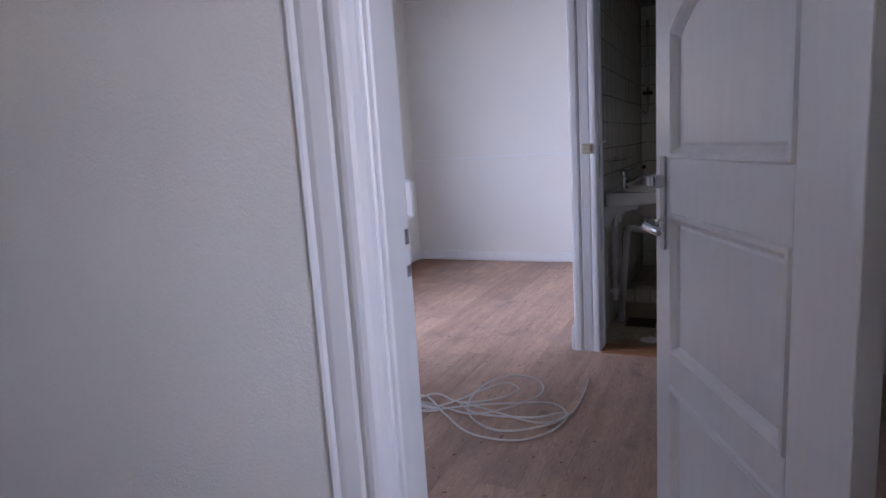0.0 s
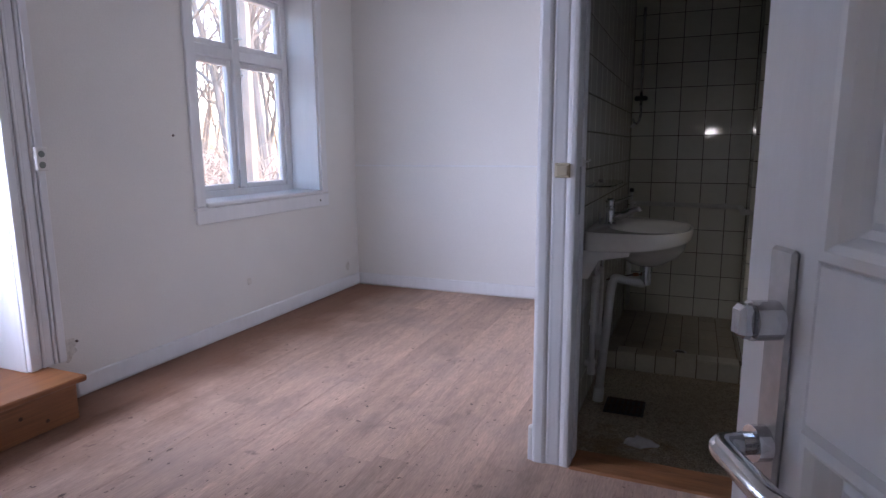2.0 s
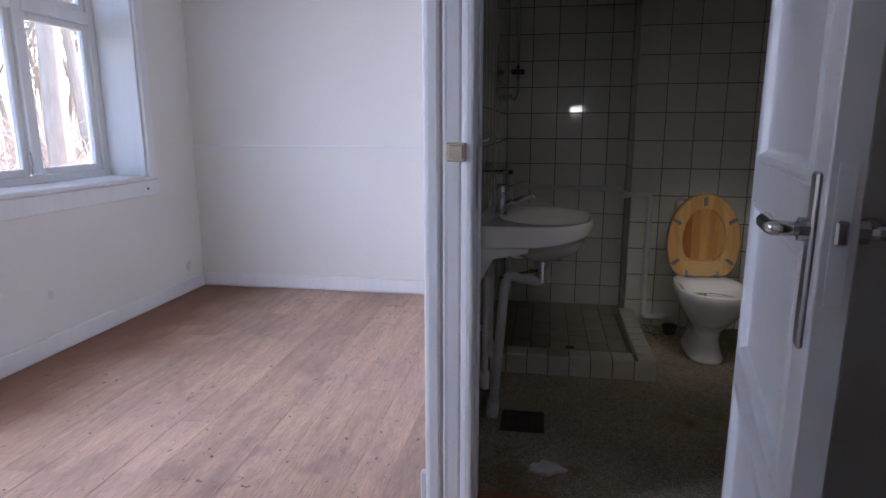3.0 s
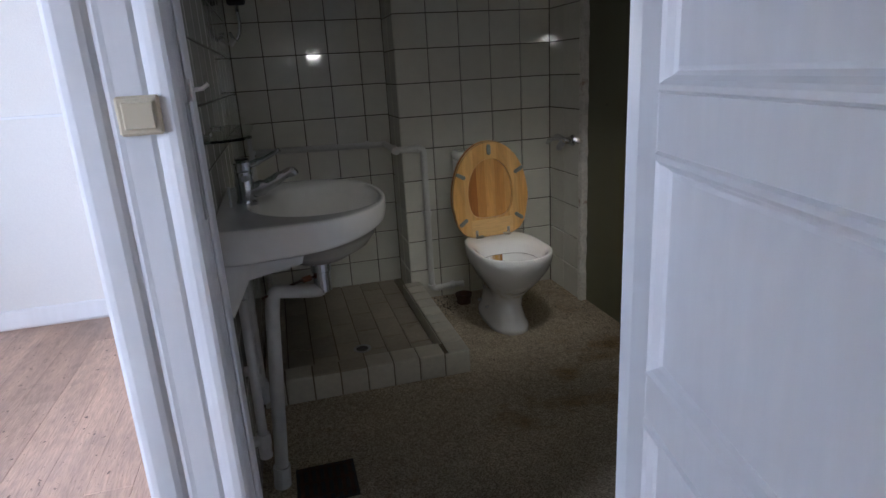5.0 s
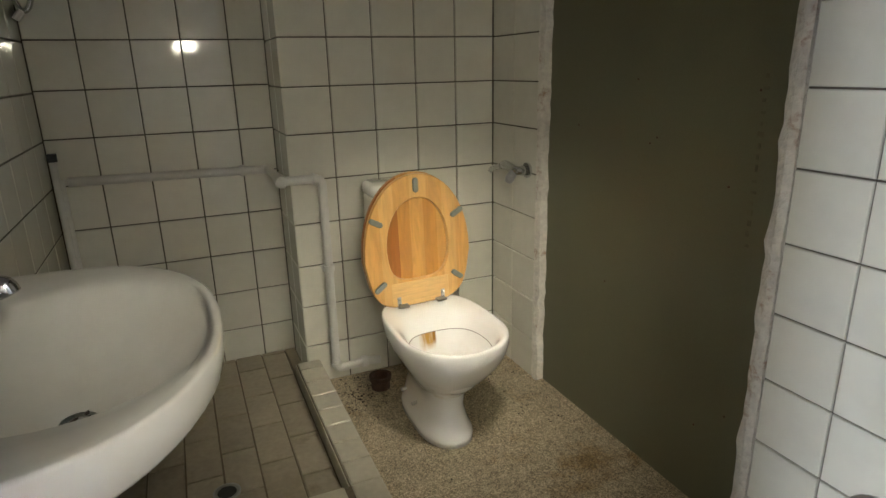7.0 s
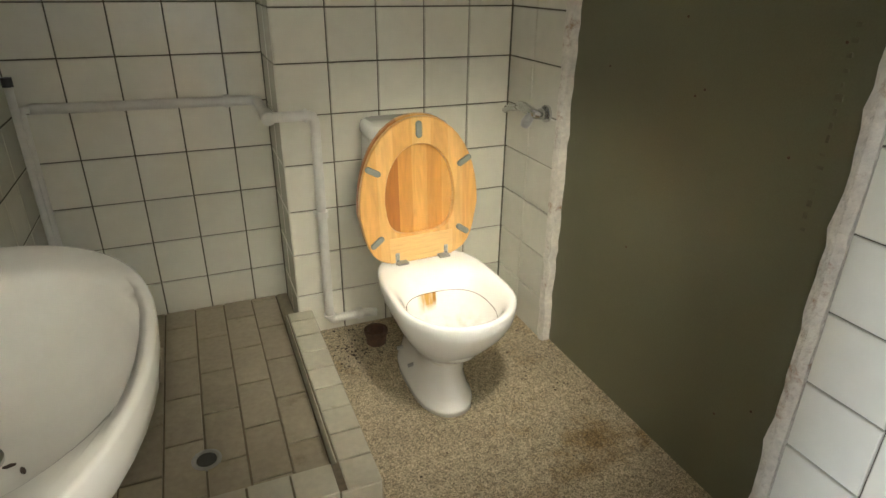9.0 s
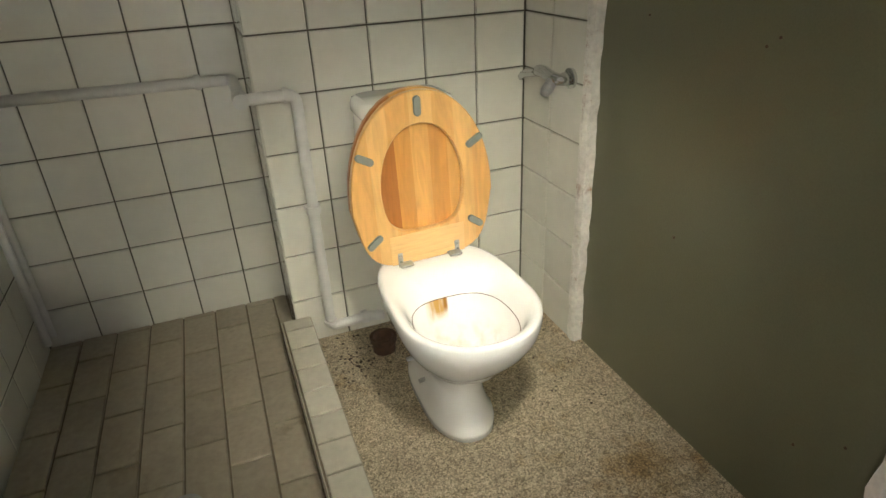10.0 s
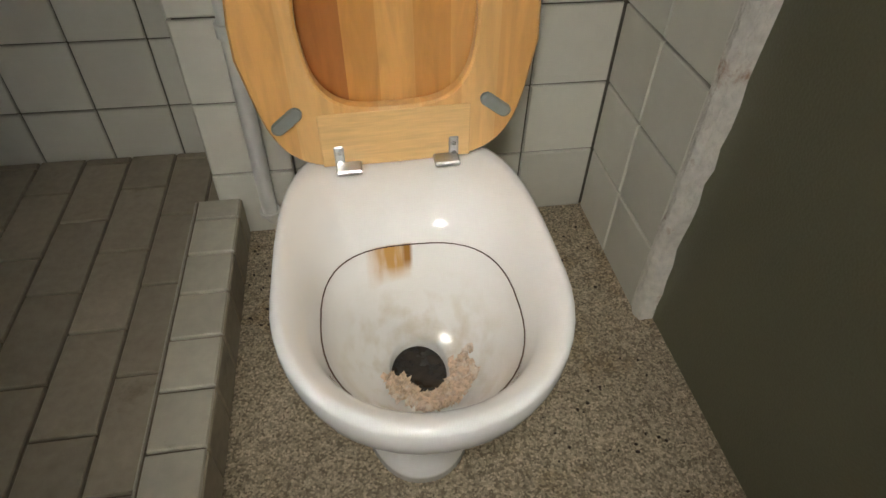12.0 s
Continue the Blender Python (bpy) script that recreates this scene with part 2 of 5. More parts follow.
def wood_strips(name, bands):
    """Glued pine staves: (start across local x, colour) with grain along z."""
    mid = bands[len(bands) // 2][1]
    m = mat(name, mid, 0.30, spread=0.16, scale=9, fine=60, bump=0.03, stretch=(6, 6, 0.7), coat=0.25)
    nt = m.node_tree
    bsdf = nt.nodes["Principled BSDF"]
    tc = nt.nodes.new("ShaderNodeTexCoord")
    sx = nt.nodes.new("ShaderNodeSeparateXYZ")
    nt.links.new(tc.outputs["Object"], sx.inputs[0])
    nz = nt.nodes.new("ShaderNodeMapRange"); nz.inputs[1].default_value, nz.inputs[2].default_value = -0.18, 0.18
    nt.links.new(sx.outputs[0], nz.inputs[0])
    rp = nt.nodes.new("ShaderNodeValToRGB"); rp.color_ramp.interpolation = "CONSTANT"
    els = rp.color_ramp.elements
    els[0].position, els[0].color = 0.0, (*bands[0][1], 1)
    els.remove(els[1])
    for x0, c in bands[1:]:
        e = els.new((x0 + 0.18) / 0.36); e.color = (*c, 1)
    nt.links.new(nz.outputs[0], rp.inputs[0])
    # knots and warm flame figure
    mp = nt.nodes.new("ShaderNodeMapping"); mp.inputs["Scale"].default_value = (30, 30, 4)
    wv = nt.nodes.new("ShaderNodeTexNoise"); wv.inputs["Scale"].default_value = 1.6; wv.inputs["Detail"].default_value = 6; wv.inputs["Distortion"].default_value = 1.2
    nt.links.new(tc.outputs["Object"], mp.inputs[0]); nt.links.new(mp.outputs[0], wv.inputs["Vector"])
    old = bsdf.inputs["Base Color"].links[0].from_socket
    mx = nt.nodes.new("ShaderNodeMix"); mx.data_type = "RGBA"; mx.inputs[0].default_value = 0.90
    nt.links.new(old, mx.inputs[6]); nt.links.new(rp.outputs[0], mx.inputs[7])
    r = nt.nodes.new("ShaderNodeMapRange"); r.inputs[1].default_value, r.inputs[2].default_value, r.inputs[3].default_value, r.inputs[4].default_value = 0.35, 0.65, 0.87, 1.08
    nt.links.new(wv.outputs[0], r.inputs[0])
    m2 = nt.nodes.new("ShaderNodeMix"); m2.data_type, m2.blend_type = "RGBA", "MULTIPLY"; m2.inputs[0].default_value = 1
    nt.links.new(mx.outputs[2], m2.inputs[6]); nt.links.new(r.outputs[0], m2.inputs[7]); nt.links.new(m2.outputs[2], bsdf.inputs["Base Color"])
    return m


PINE_A, PINE_B, PINE_C, PINE_D = (0.70, 0.42, 0.15), (0.66, 0.36, 0.11), (0.56, 0.27, 0.065), (0.34, 0.115, 0.022)
M_RING = wood_strips("light_pine_staves", [(-0.18, PINE_B), (-0.125, PINE_A), (-0.075, PINE_B), (-0.02, PINE_A), (0.035, PINE_B), (0.085, PINE_A), (0.13, PINE_B)])
M_BAR = mat("pale_pine_bar", (0.72, 0.47, 0.19), 0.32, spread=0.16, scale=10, fine=50, bump=0.03, stretch=(0.6, 6, 7), coat=0.25)
M_LID = wood_strips("dark_pine_staves", [(-0.18, PINE_D), (-0.105, PINE_D), (-0.055, PINE_C), (-0.015, PINE_B), (0.03, PINE_C), (0.075, PINE_B), (0.11, PINE_C)])


def rust_run(m):
    """Yellow-brown rust runs under the inlet of a bowl, and grime towards its outlet."""
    nt = m.node_tree
    bsdf = nt.nodes["Principled BSDF"]
    tc = nt.nodes.new("ShaderNodeTexCoord")
    sx = nt.nodes.new("ShaderNodeSeparateXYZ"); nt.links.new(tc.outputs["Object"], sx.inputs[0])
    mp = nt.nodes.new("ShaderNodeMapping"); mp.inputs["Scale"].default_value = (75, 30, 9)
    nt.links.new(tc.outputs["Object"], mp.inputs[0])
    nz = nt.nodes.new("ShaderNodeTexNoise"); nz.inputs["Scale"].default_value, nz.inputs["Detail"].default_value = 1.0, 5
    nt.links.new(mp.outputs[0], nz.inputs["Vector"])

    def span(socket, a, b, c, d):
        up = nt.nodes.new("ShaderNodeMapRange"); up.inputs[1].default_value, up.inputs[2].default_value = a, b
        dn = nt.nodes.new("ShaderNodeMapRange"); dn.inputs[1].default_value, dn.inputs[2].default_value, dn.inputs[3].default_value, dn.inputs[4].default_value = c, d, 1, 0
        mu = nt.nodes.new("ShaderNodeMath"); mu.operation = "MULTIPLY"
        for n, k in ((up, 0), (dn, 1)): nt.links.new(socket, n.inputs[0]); nt.links.new(n.outputs[0], mu.inputs[k])
        return mu.outputs[0]

    def times(a, b):
        mu = nt.nodes.new("ShaderNodeMath"); mu.operation = "MULTIPLY"
        nt.links.new(a, mu.inputs[0]); nt.links.new(b, mu.inputs[1])
        return mu.outputs[0]

    def over(col, mask, tint):
        mx = nt.nodes.new("ShaderNodeMix"); mx.data_type = "RGBA"; mx.inputs[7].default_value = (*tint, 1)
        nt.links.new(mask, mx.inputs[0]); nt.links.new(col, mx.inputs[6])
        return mx.outputs[2]

    streak = nt.nodes.new("ShaderNodeMapRange"); streak.inputs[1].default_value, streak.inputs[2].default_value, streak.inputs[3].default_value, streak.inputs[4].default_value = 0.36, 0.60, 0.50, 0.95
    nt.links.new(nz.outputs[0], streak.inputs[0])
    col = bsdf.inputs["Base Color"].links[0].from_socket
    back = span(sx.outputs[1], 5.52, 5.54, 5.62, 5.63)
    body = times(times(span(sx.outputs[0], 0.462, 0.480, 0.519, 0.524), span(sx.outputs[2], 0.262, 0.286, 0.316, 0.319)), back)
    col = over(col, times(body, streak.outputs[0]), (0.52, 0.28, 0.05))
    dark = times(times(span(sx.outputs[0], 0.510, 0.515, 0.521, 0.526), span(sx.outputs[2], 0.276, 0.294, 0.316, 0.319)), back)
    col = over(col, dark, (0.36, 0.17, 0.035))
    gm = nt.nodes.new("ShaderNodeTexNoise"); gm.inputs["Scale"].default_value, gm.inputs["Detail"].default_value = 34, 7
    nt.links.new(tc.outputs["Object"], gm.inputs["Vector"])
    gr = nt.nodes.new("ShaderNodeMapRange"); gr.inputs[1].default_value, gr.inputs[2].default_value, gr.inputs[4].default_value = 0.45, 0.75, 0.6
    nt.links.new(gm.outputs[0], gr.inputs[0])
    inside = times(span(sx.outputs[2], 0.150, 0.165, 0.20, 0.29), span(sx.outputs[1], 5.36, 5.40, 5.57, 5.58))
    col = over(col, times(inside, gr.outputs[0]), (0.55, 0.47, 0.30))
    nt.links.new(col, bsdf.inputs["Base Color"])


M_BOWL = mat("stained_porcelain", (0.84, 0.835, 0.80), 0.10, spread=0.02, scale=3, fine=12, bump=0.0, coat=0.5)
rust_run(M_BOWL)


def aggregate():
    """Exposed fine gravel in concrete."""
    m = mat("exposed_aggregate", (0.43, 0.37, 0.265), 0.8, spread=0.25, scale=3, fine=40, bump=0.0, stain=(0.27, 0.19, 0.09), stain_at=0.54)
    nt = m.node_tree
    bsdf = nt.nodes["Principled BSDF"]
    tc = nt.nodes.new("ShaderNodeTexCoord")
    vo = nt.nodes.new("ShaderNodeTexVoronoi"); vo.inputs["Scale"].default_value = 290
    vd = nt.nodes.new("ShaderNodeTexVoronoi"); vd.feature = "DISTANCE_TO_EDGE"; vd.inputs["Scale"].default_value = 290
    for v in (vo, vd): nt.links.new(tc.outputs["Object"], v.inputs["Vector"])
    sep = nt.nodes.new("ShaderNodeSeparateColor"); nt.links.new(vo.outputs["Color"], sep.inputs[0])
    rp = nt.nodes.new("ShaderNodeValToRGB")
    rp.color_ramp.elements[0].color, rp.color_ramp.elements[1].color = (0.34, 0.31, 0.26, 1), (1.6, 1.56, 1.48, 1)
    nt.links.new(sep.outputs[0], rp.inputs[0])
    old = bsdf.inputs["Base Color"].links[0].from_socket
    mx = nt.nodes.new("ShaderNodeMix"); mx.data_type, mx.blend_type = "RGBA", "MULTIPLY"; mx.inputs[0].default_value = 0.85
    nt.links.new(old, mx.inputs[6]); nt.links.new(rp.outputs[0], mx.inputs[7])
    edge = nt.nodes.new("ShaderNodeMapRange"); edge.inputs[2].default_value = 0.09; edge.inputs[3].default_value = 0.6
    nt.links.new(vd.outputs[0], edge.inputs[0])
    m2 = nt.nodes.new("ShaderNodeMix"); m2.data_type, m2.blend_type = "RGBA", "MULTIPLY"; m2.inputs[0].default_value = 1
    nt.links.new(mx.outputs[2], m2.inputs[6]); nt.links.new(edge.outputs[0], m2.inputs[7]); nt.links.new(m2.outputs[2], bsdf.inputs["Base Color"])
    bp = nt.nodes.new("ShaderNodeBump"); bp.inputs["Strength"].default_value = 0.6; bp.inputs["Distance"].default_value = 0.004
    nt.links.new(edge.outputs[0], bp.inputs["Height"]); nt.links.new(bp.outputs[0], bsdf.inputs["Normal"])
    return m


M_AGG = aggregate()


def glass_material():
    m = bpy.data.materials.new("window_glass")
    m.use_nodes = True
    b = m.node_tree.nodes["Principled BSDF"]
    b.inputs["Transmission Weight"].default_value, b.inputs["Roughness"].default_value, b.inputs["IOR"].default_value = 1.0, 0.01, 1.45
    b.inputs["Base Color"].default_value = (0.97, 0.98, 0.98, 1)
    return m


M_GLASS = glass_material()


# ---- mesh helpers ----
def part(name, bm, material, parent=None, label="", smooth=False):
    bmesh.ops.recalc_face_normals(bm, faces=bm.faces)
    me = bpy.data.meshes.new(name)
    bm.to_mesh(me)
    bm.free()
    me.materials.append(material)
    if smooth:
        for p in me.polygons: p.use_smooth = True
    ob = new(name, me)
    if parent: ob.parent = parent
    if label: ob["label"] = label
    return ob


def thing(name, label, category, kind="", group="", at=None):
    e = new(name)
    e.empty_display_size = 0.1
    if at is not None: e.matrix_world = at
    return tagged(e, label, category, group, kind)


def box(x0, x1, y0, y1, z0, z1, bevel=0.0, bm=None, seg=1):
    own = bmesh.new()
    bmesh.ops.create_cube(own, size=1)
    bmesh.ops.scale(own, vec=(abs(x1 - x0), abs(y1 - y0), abs(z1 - z0)), verts=own.verts)
    bmesh.ops.translate(own, vec=((x0 + x1) / 2, (y0 + y1) / 2, (z0 + z1) / 2), verts=own.verts)
    if bevel: bmesh.ops.bevel(own, geom=own.edges[:], offset=bevel, segments=seg, affect="EDGES", profile=0.5)
    if bm is None: return own
    me = bpy.data.meshes.new("tmp"); own.to_mesh(me); own.free(); bm.from_mesh(me); bpy.data.meshes.remove(me)
    return bm


def loft(rings, bm=None, close_first=True, close_last=True):
    """Skin closed rings of equal count."""
    bm = bm or bmesh.new()
    vs = [[bm.verts.new(p) for p in r] for r in rings]
    n = len(vs[0])
    for a, b in zip(vs, vs[1:]):
        for i in range(n):
            bm.faces.new((a[i], a[(i + 1) % n], b[(i + 1) % n], b[i]))
    if close_first: bm.faces.new(vs[0][::-1])
    if close_last: bm.faces.new(vs[-1])
    return bm


def tube(points, r, n=10, bm=None, closed=False):
    pts = [Vector(p) for p in points]
    rings, up = [], Vector((0, 0, 1))
    k = len(pts)
    normal = None
    for i, p in enumerate(pts):
        a = pts[i - 1] if (i or closed) else p
        b = pts[(i + 1) % k] if (i < k - 1 or closed) else p
        d = (b - a).normalized()
        if normal is None:
            normal = d.orthogonal().normalized()
        normal = (normal - d * normal.dot(d))
        normal = normal.normalized() if normal.length > 1e-6 else d.orthogonal().normalized()
        side = d.cross(normal)
        rr = r[i] if isinstance(r, (list, tuple)) else r
        rings.append([p + (normal * math.cos(2 * math.pi * j / n) + side * math.sin(2 * math.pi * j / n)) * rr for j in range(n)])
    return loft(rings, bm)


def smooth_path(points, steps=6):
    """Catmull-Rom through the points."""
    P = [Vector(p) for p in points]
    P = [P[0] * 2 - P[1]] + P + [P[-1] * 2 - P[-2]]
    out = []
    for i in range(1, len(P) - 2):
        for s in range(steps):
            t = s / steps
            a, b, c, d = P[i - 1], P[i], P[i + 1], P[i + 2]
            out.append(0.5 * ((2 * b) + (c - a) * t + (2 * a - 5 * b + 4 * c - d) * t * t + (3 * b - a - 3 * c + d) * t ** 3))
    out.append(P[-2])
    return out


def bend(points, r, steps=5):
    """Polyline with rounded corners of radius r."""
    P = [Vector(p) for p in points]
    out = [P[0]]
    for a, b, c in zip(P, P[1:], P[2:]):
        u, v = (a - b).normalized(), (c - b).normalized()
        for s in range(steps + 1):
            t = s / steps
            p0, p2 = b + u * r, b + v * r
            out.append(p0 * (1 - t) ** 2 + b * 2 * t * (1 - t) + p2 * t * t)
    return out + [P[-1]]


def cyl(p, q, r, n=16, r2=None, bm=None):
    return tube([p, q], [r, r if r2 is None else r2], n, bm)


def lathe(profile, centre, n=24, bm=None):
    cx, cy = centre
    rings = [[(cx + r * math.cos(2 * math.pi * i / n), cy + r * math.sin(2 * math.pi * i / n), z) for i in range(n)] for r, z in profile]
    return loft(rings, bm)


# ---- plan ----
ZR = 0.035                       # room floor
XW, YN = -2.68, 6.31             # room: inner faces of outer wall and end wall
XP = -0.605                      # room face of the partition
XL = -0.535                      # wash room: tiled faces
XR, YB, YS = 0.95, 6.0, 6.265
XBOX = 0.185
YD = 4.02                        # face of the wash room's door wall
YD2 = 4.13
YE, YE2 = 1.92, 1.82             # wall of the entrance doorway
XE0, XE1 = -0.41, 0.29
XEAST = 1.25
ZC = 2.5


def wall(name, pieces, material, label=""):
    bm = bmesh.new()
    for p in pieces: box(*p, bm=bm)
    ob = part(name, bm, material)
    return tagged(ob, label, "wall", kind="structure")


WX = XW - 0.36
W0, W1, WZ0, WZ1 = 4.65, 5.80, 0.85, 2.22      # window opening
G0, G1, GZ1 = 2.56, 3.60, 2.15                 # garden door opening
wall("wall_west", [(WX, XW, YE, G0, -0.1, ZC), (WX, XW, G1, W0, -0.1, ZC), (WX, XW, W1, YN + 0.3, -0.1, ZC), (WX, XW, G0, G1, GZ1, ZC),
                   (WX, XW, G0, G1, -0.1, ZR + 0.165), (WX, XW, W0, W1, -0.1, WZ0), (WX, XW, W0, W1, WZ1, ZC)], M_WALL, "off-white papered outer wall with window and garden door")
wall("wall_north", [(XW, XP, YN, YN + 0.3, -0.1, 1.02), (XW, XP, YN + 0.006, YN + 0.3, 1.02, ZC)], M_WALL, "off-white papered end wall with a joint line")
wall("wall_partition", [(XP, XL - 0.008, YD + 0.03, YN + 0.3, -0.1, ZC)], M_WALL, "thin white partition beside the wash room")
wall("wall_door_side", [(0.292, XEAST, YD + 0.03, YD2, -0.1, ZC), (XP, 0.292, YD + 0.03, YD2, 2.09, ZC)], M_WALL, "white wall round the wash room door")
# the opening in this wall is unseen, made for the hall fill
wall("wall_east", [(XEAST, XEAST + 0.2, YE2 - 2.6, -0.05, -0.1, ZC), (XEAST, XEAST + 0.2, 0.75, YD2, -0.1, ZC), (XEAST, XEAST + 0.2, -0.05, 0.75, -0.1, 0.95), (XEAST, XEAST + 0.2, -0.05, 0.75, 2.05, ZC)], M_WALL, "plain white wall")
wall("wall_south", [(WX, XE0 - 0.03, YE2, YE, -0.1, ZC), (XE1 + 0.03, XEAST, YE2, YE, -0.1, ZC), (XE0 - 0.03, XE1 + 0.03, YE2, YE, 2.12, ZC)], M_WALL, "white papered wall with the entrance doorway")
YH = YE2 - 2.4
wall("wall_hall_back", [(-2.2, XEAST, YH - 0.2, YH, -0.1, ZC)], M_WALL, "plain white wall of the hall")
wall("wall_hall_west", [(-2.2, -2.0, YH, YE2, -0.1, ZC)], M_WALL, "plain white wall of the hall")
wall("ceiling", [(WX, XEAST + 0.2, YH - 0.2, YN + 0.3, ZC, ZC + 0.15)], M_CEIL, "flat white ceiling")["category"] = "ceiling"

# wash room shell behind the tiles
wall("wall_wash_north", [(XL - 0.008, XR + 0.3, YS + 0.008, YS + 0.25, -0.1, ZC), (XBOX + 0.008, XR + 0.3, YB + 0.008, YS + 0.008, -0.1, ZC)], M_GROUT, "grey wall behind cream tiles with a boxed-out part")
wall("wall_wash_west", [(XL - 0.0079, XL - 0.0078 + 0.0058, YD2, YS + 0.008, -0.1, ZC)], M_GROUT, "grey wall behind cream tiles")
wall("wall_wash_east", [(XR + 0.008, XR + 0.3, 5.682, YB + 0.008, -0.1, ZC), (XR + 0.008, XR + 0.3, YD2, 4.784, -0.1, ZC), (XR + 0.1, XR + 0.3, 4.784, 5.682, -0.1, ZC), (XR + 0.008, XR + 0.1, 4.784, 5.682, 2.06, ZC)], M_GROUT, "wall with cream tiles and a boarded-up doorway")

# ---- floors ----
tagged(part("bathroom_floor", box(XL - 0.05, XR + 0.12, YD + 0.10, YS + 0.1, -0.1, 0.0), M_AGG), "worn gravelly concrete floor of the wash room", "floor", kind="structure")
tagged(part("hall_floor", box(-2.2, XEAST, YH - 0.2, YE2 + 0.1, -0.1, ZR), M_PLANK), "plain board floor of the hall", "floor", kind="structure")
_bm = box(XW, XEAST, YE2 + 0.1, YD + 0.06, -0.1, ZR - 0.022)
box(XW, XP, YD + 0.06, YN, -0.1, ZR - 0.022, bm=_bm)
floor = tagged(part("floor", _bm, M_SUB), "worn unvarnished pine board floor", "floor", kind="structure")


# ---- trim ----
def baseboard(name, x0, x1, y0, y1, h=0.10):
    bm = box(x0, x1, y0, y1, ZR + 0.009, ZR + h, 0.005)
    return tagged(part(name, bm, M_TRIM), "white painted baseboard", "baseboard", kind="structure")


baseboard("baseboard_west", XW, XW + 0.016, 3.79, W1 + 0.5)
baseboard("baseboard_north", XW + 0.016, XP, YN - 0.016, YN)
baseboard("baseboard_partition", XP - 0.015, XP, YD + 0.02, YN - 0.016, 0.12)
tagged(part("trim_seam", box(XW + 0.001, XP - 0.001, YN - 0.011, YN + 0.004, 1.012, 1.024, 0.002), M_TRIM), "thin raised joint in the wallpaper", "wall joint", kind="structure")
baseboard("baseboard_south", XW, XE0 - 0.14, YE, YE + 0.016)


def casing_profile(x0, x1, y, depth, z0, z1, steps, flip=False):
    """Upright moulded board: a row of flutes across its width; steps are (share of width, proud depth)."""
    bm = bmesh.new()
    xs = []
    for s, d in steps: xs.append((x0 + (x1 - x0) * s, y - depth * d))
    ring = [(x, yy) for x, yy in xs] + [(x1, y + 0.02), (x0, y + 0.02)]
    loft([[(x, yy, z0) for x, yy in ring], [(x, yy, z1) for x, yy in ring]], bm)
    return bm


FLUTE = [(0, 0.3), (0.02, 0.75), (0.06, 0.92), (0.12, 1.0), (0.28, 1.0), (0.34, 0.90), (0.39, 0.74), (0.43, 0.80), (0.48, 0.76), (0.70, 0.74), (0.75, 0.66), (0.80, 0.76), (0.86, 0.85), (0.93, 0.86), (0.97, 0.8), (1, 0.3)]

# wash room door frame
frame_2 = thing("door_frame_2", "white gloss fluted door frame, paint worn yellow", "door frame", kind="structure")
part("casing", casing_profile(XP - 0.008, -0.478, YD + 0.02, 0.024, ZR + 0.002, 2.16, FLUTE), M_TRIM, frame_2)
part("plinth_block", box(XP - 0.022, XP - 0.004, YD + 0.004, YD + 0.03, ZR, ZR + 0.13, 0.004), M_TRIM, frame_2)
part("jamb", box(-0.525, -0.478, YD + 0.042, YD2 + 0.02, 0.0, 2.09, 0.003), M_TRIM, frame_2)
part("door_stop", box(-0.478, -0.472, YD + 0.075, YD2 + 0.02, 0.002, 2.075, 0.003), M_TRIM, frame_2)
part("jamb", box(0.232, 0.29, YD + 0.055, YD2 + 0.02, 0.0, 2.09, 0.003), M_TRIM, frame_2)
part("casing", box(0.295, 0.41, YD + 0.008, YD + 0.03, ZR + 0.002, 2.16, 0.004), M_TRIM, frame_2)
part("head", box(-0.478, 0.232, YD + 0.042, YD2 + 0.02, 2.05, 2.09, 0.003), M_TRIM, frame_2)
part("head_casing", box(XP - 0.008, 0.41, YD, YD + 0.03, 2.165, 2.26, 0.005), M_TRIM, frame_2)
part("strike_plate", box(-0.4775, -0.475, YD + 0.045, YD + 0.068, 0.93, 1.09, 0.0005), M_STEEL, frame_2)
tagged(part("threshold", box(-0.476, 0.23, YD - 0.005, YD2 + 0.03, -0.02, ZR + 0.008, 0.006), M_THRESH), "worn red-brown wooden door threshold", "threshold", kind="structure")
hook = thing("coat_hook", "small white plastic hook on the door frame", "hook")
part("hook_arm", tube([(-0.471, 4.10, 1.105), (-0.456, 4.098, 1.106), (-0.448, 4.097, 1.112)], 0.003, 8), M_CABLE, hook)
part("hook_base", box(-0.4725, -0.469, 4.09, 4.11, 1.09, 1.12, 0.001), M_CABLE, hook)

# entrance door frame
frame_1 = thing("door_frame_1", "cream-white fluted entrance door frame with chipped paint", "door frame", kind="structure")
FL2 = [(0, 0.15), (0.03, 0.45), (0.08, 0.6), (0.13, 0.55), (0.18, 0.42), (0.23, 0.52), (0.30, 0.60), (0.55, 0.62), (0.61, 0.55), (0.67, 0.78), (0.74, 0.98), (0.82, 1.06), (0.90, 1.02), (0.96, 0.85), (1, 0.3)]
part("casing", casing_profile(XE0 - 0.135, XE0 - 0.006, YE2 - 0.001, 0.026, ZR, 2.2, FL2), M_TRIM, frame_1)
part("jamb", box(XE0 - 0.03, XE0, YE2 + 0.005, YE - 0.002, ZR, 2.12, 0.004), M_TRIM, frame_1)
part("door_stop", box(XE0, XE0 + 0.012, YE2 + 0.004, YE2 + 0.055, ZR, 2.1, 0.003), M_TRIM, frame_1)
part("jamb", box(XE1, XE1 + 0.03, YE2 + 0.005, YE - 0.03, ZR, 2.12, 0.004), M_TRIM, frame_1)
part("casing", casing_profile(XE1 + 0.002, XE1 + 0.115, YE2 - 0.001, 0.024, ZR, 2.2, FL2), M_TRIM, frame_1)
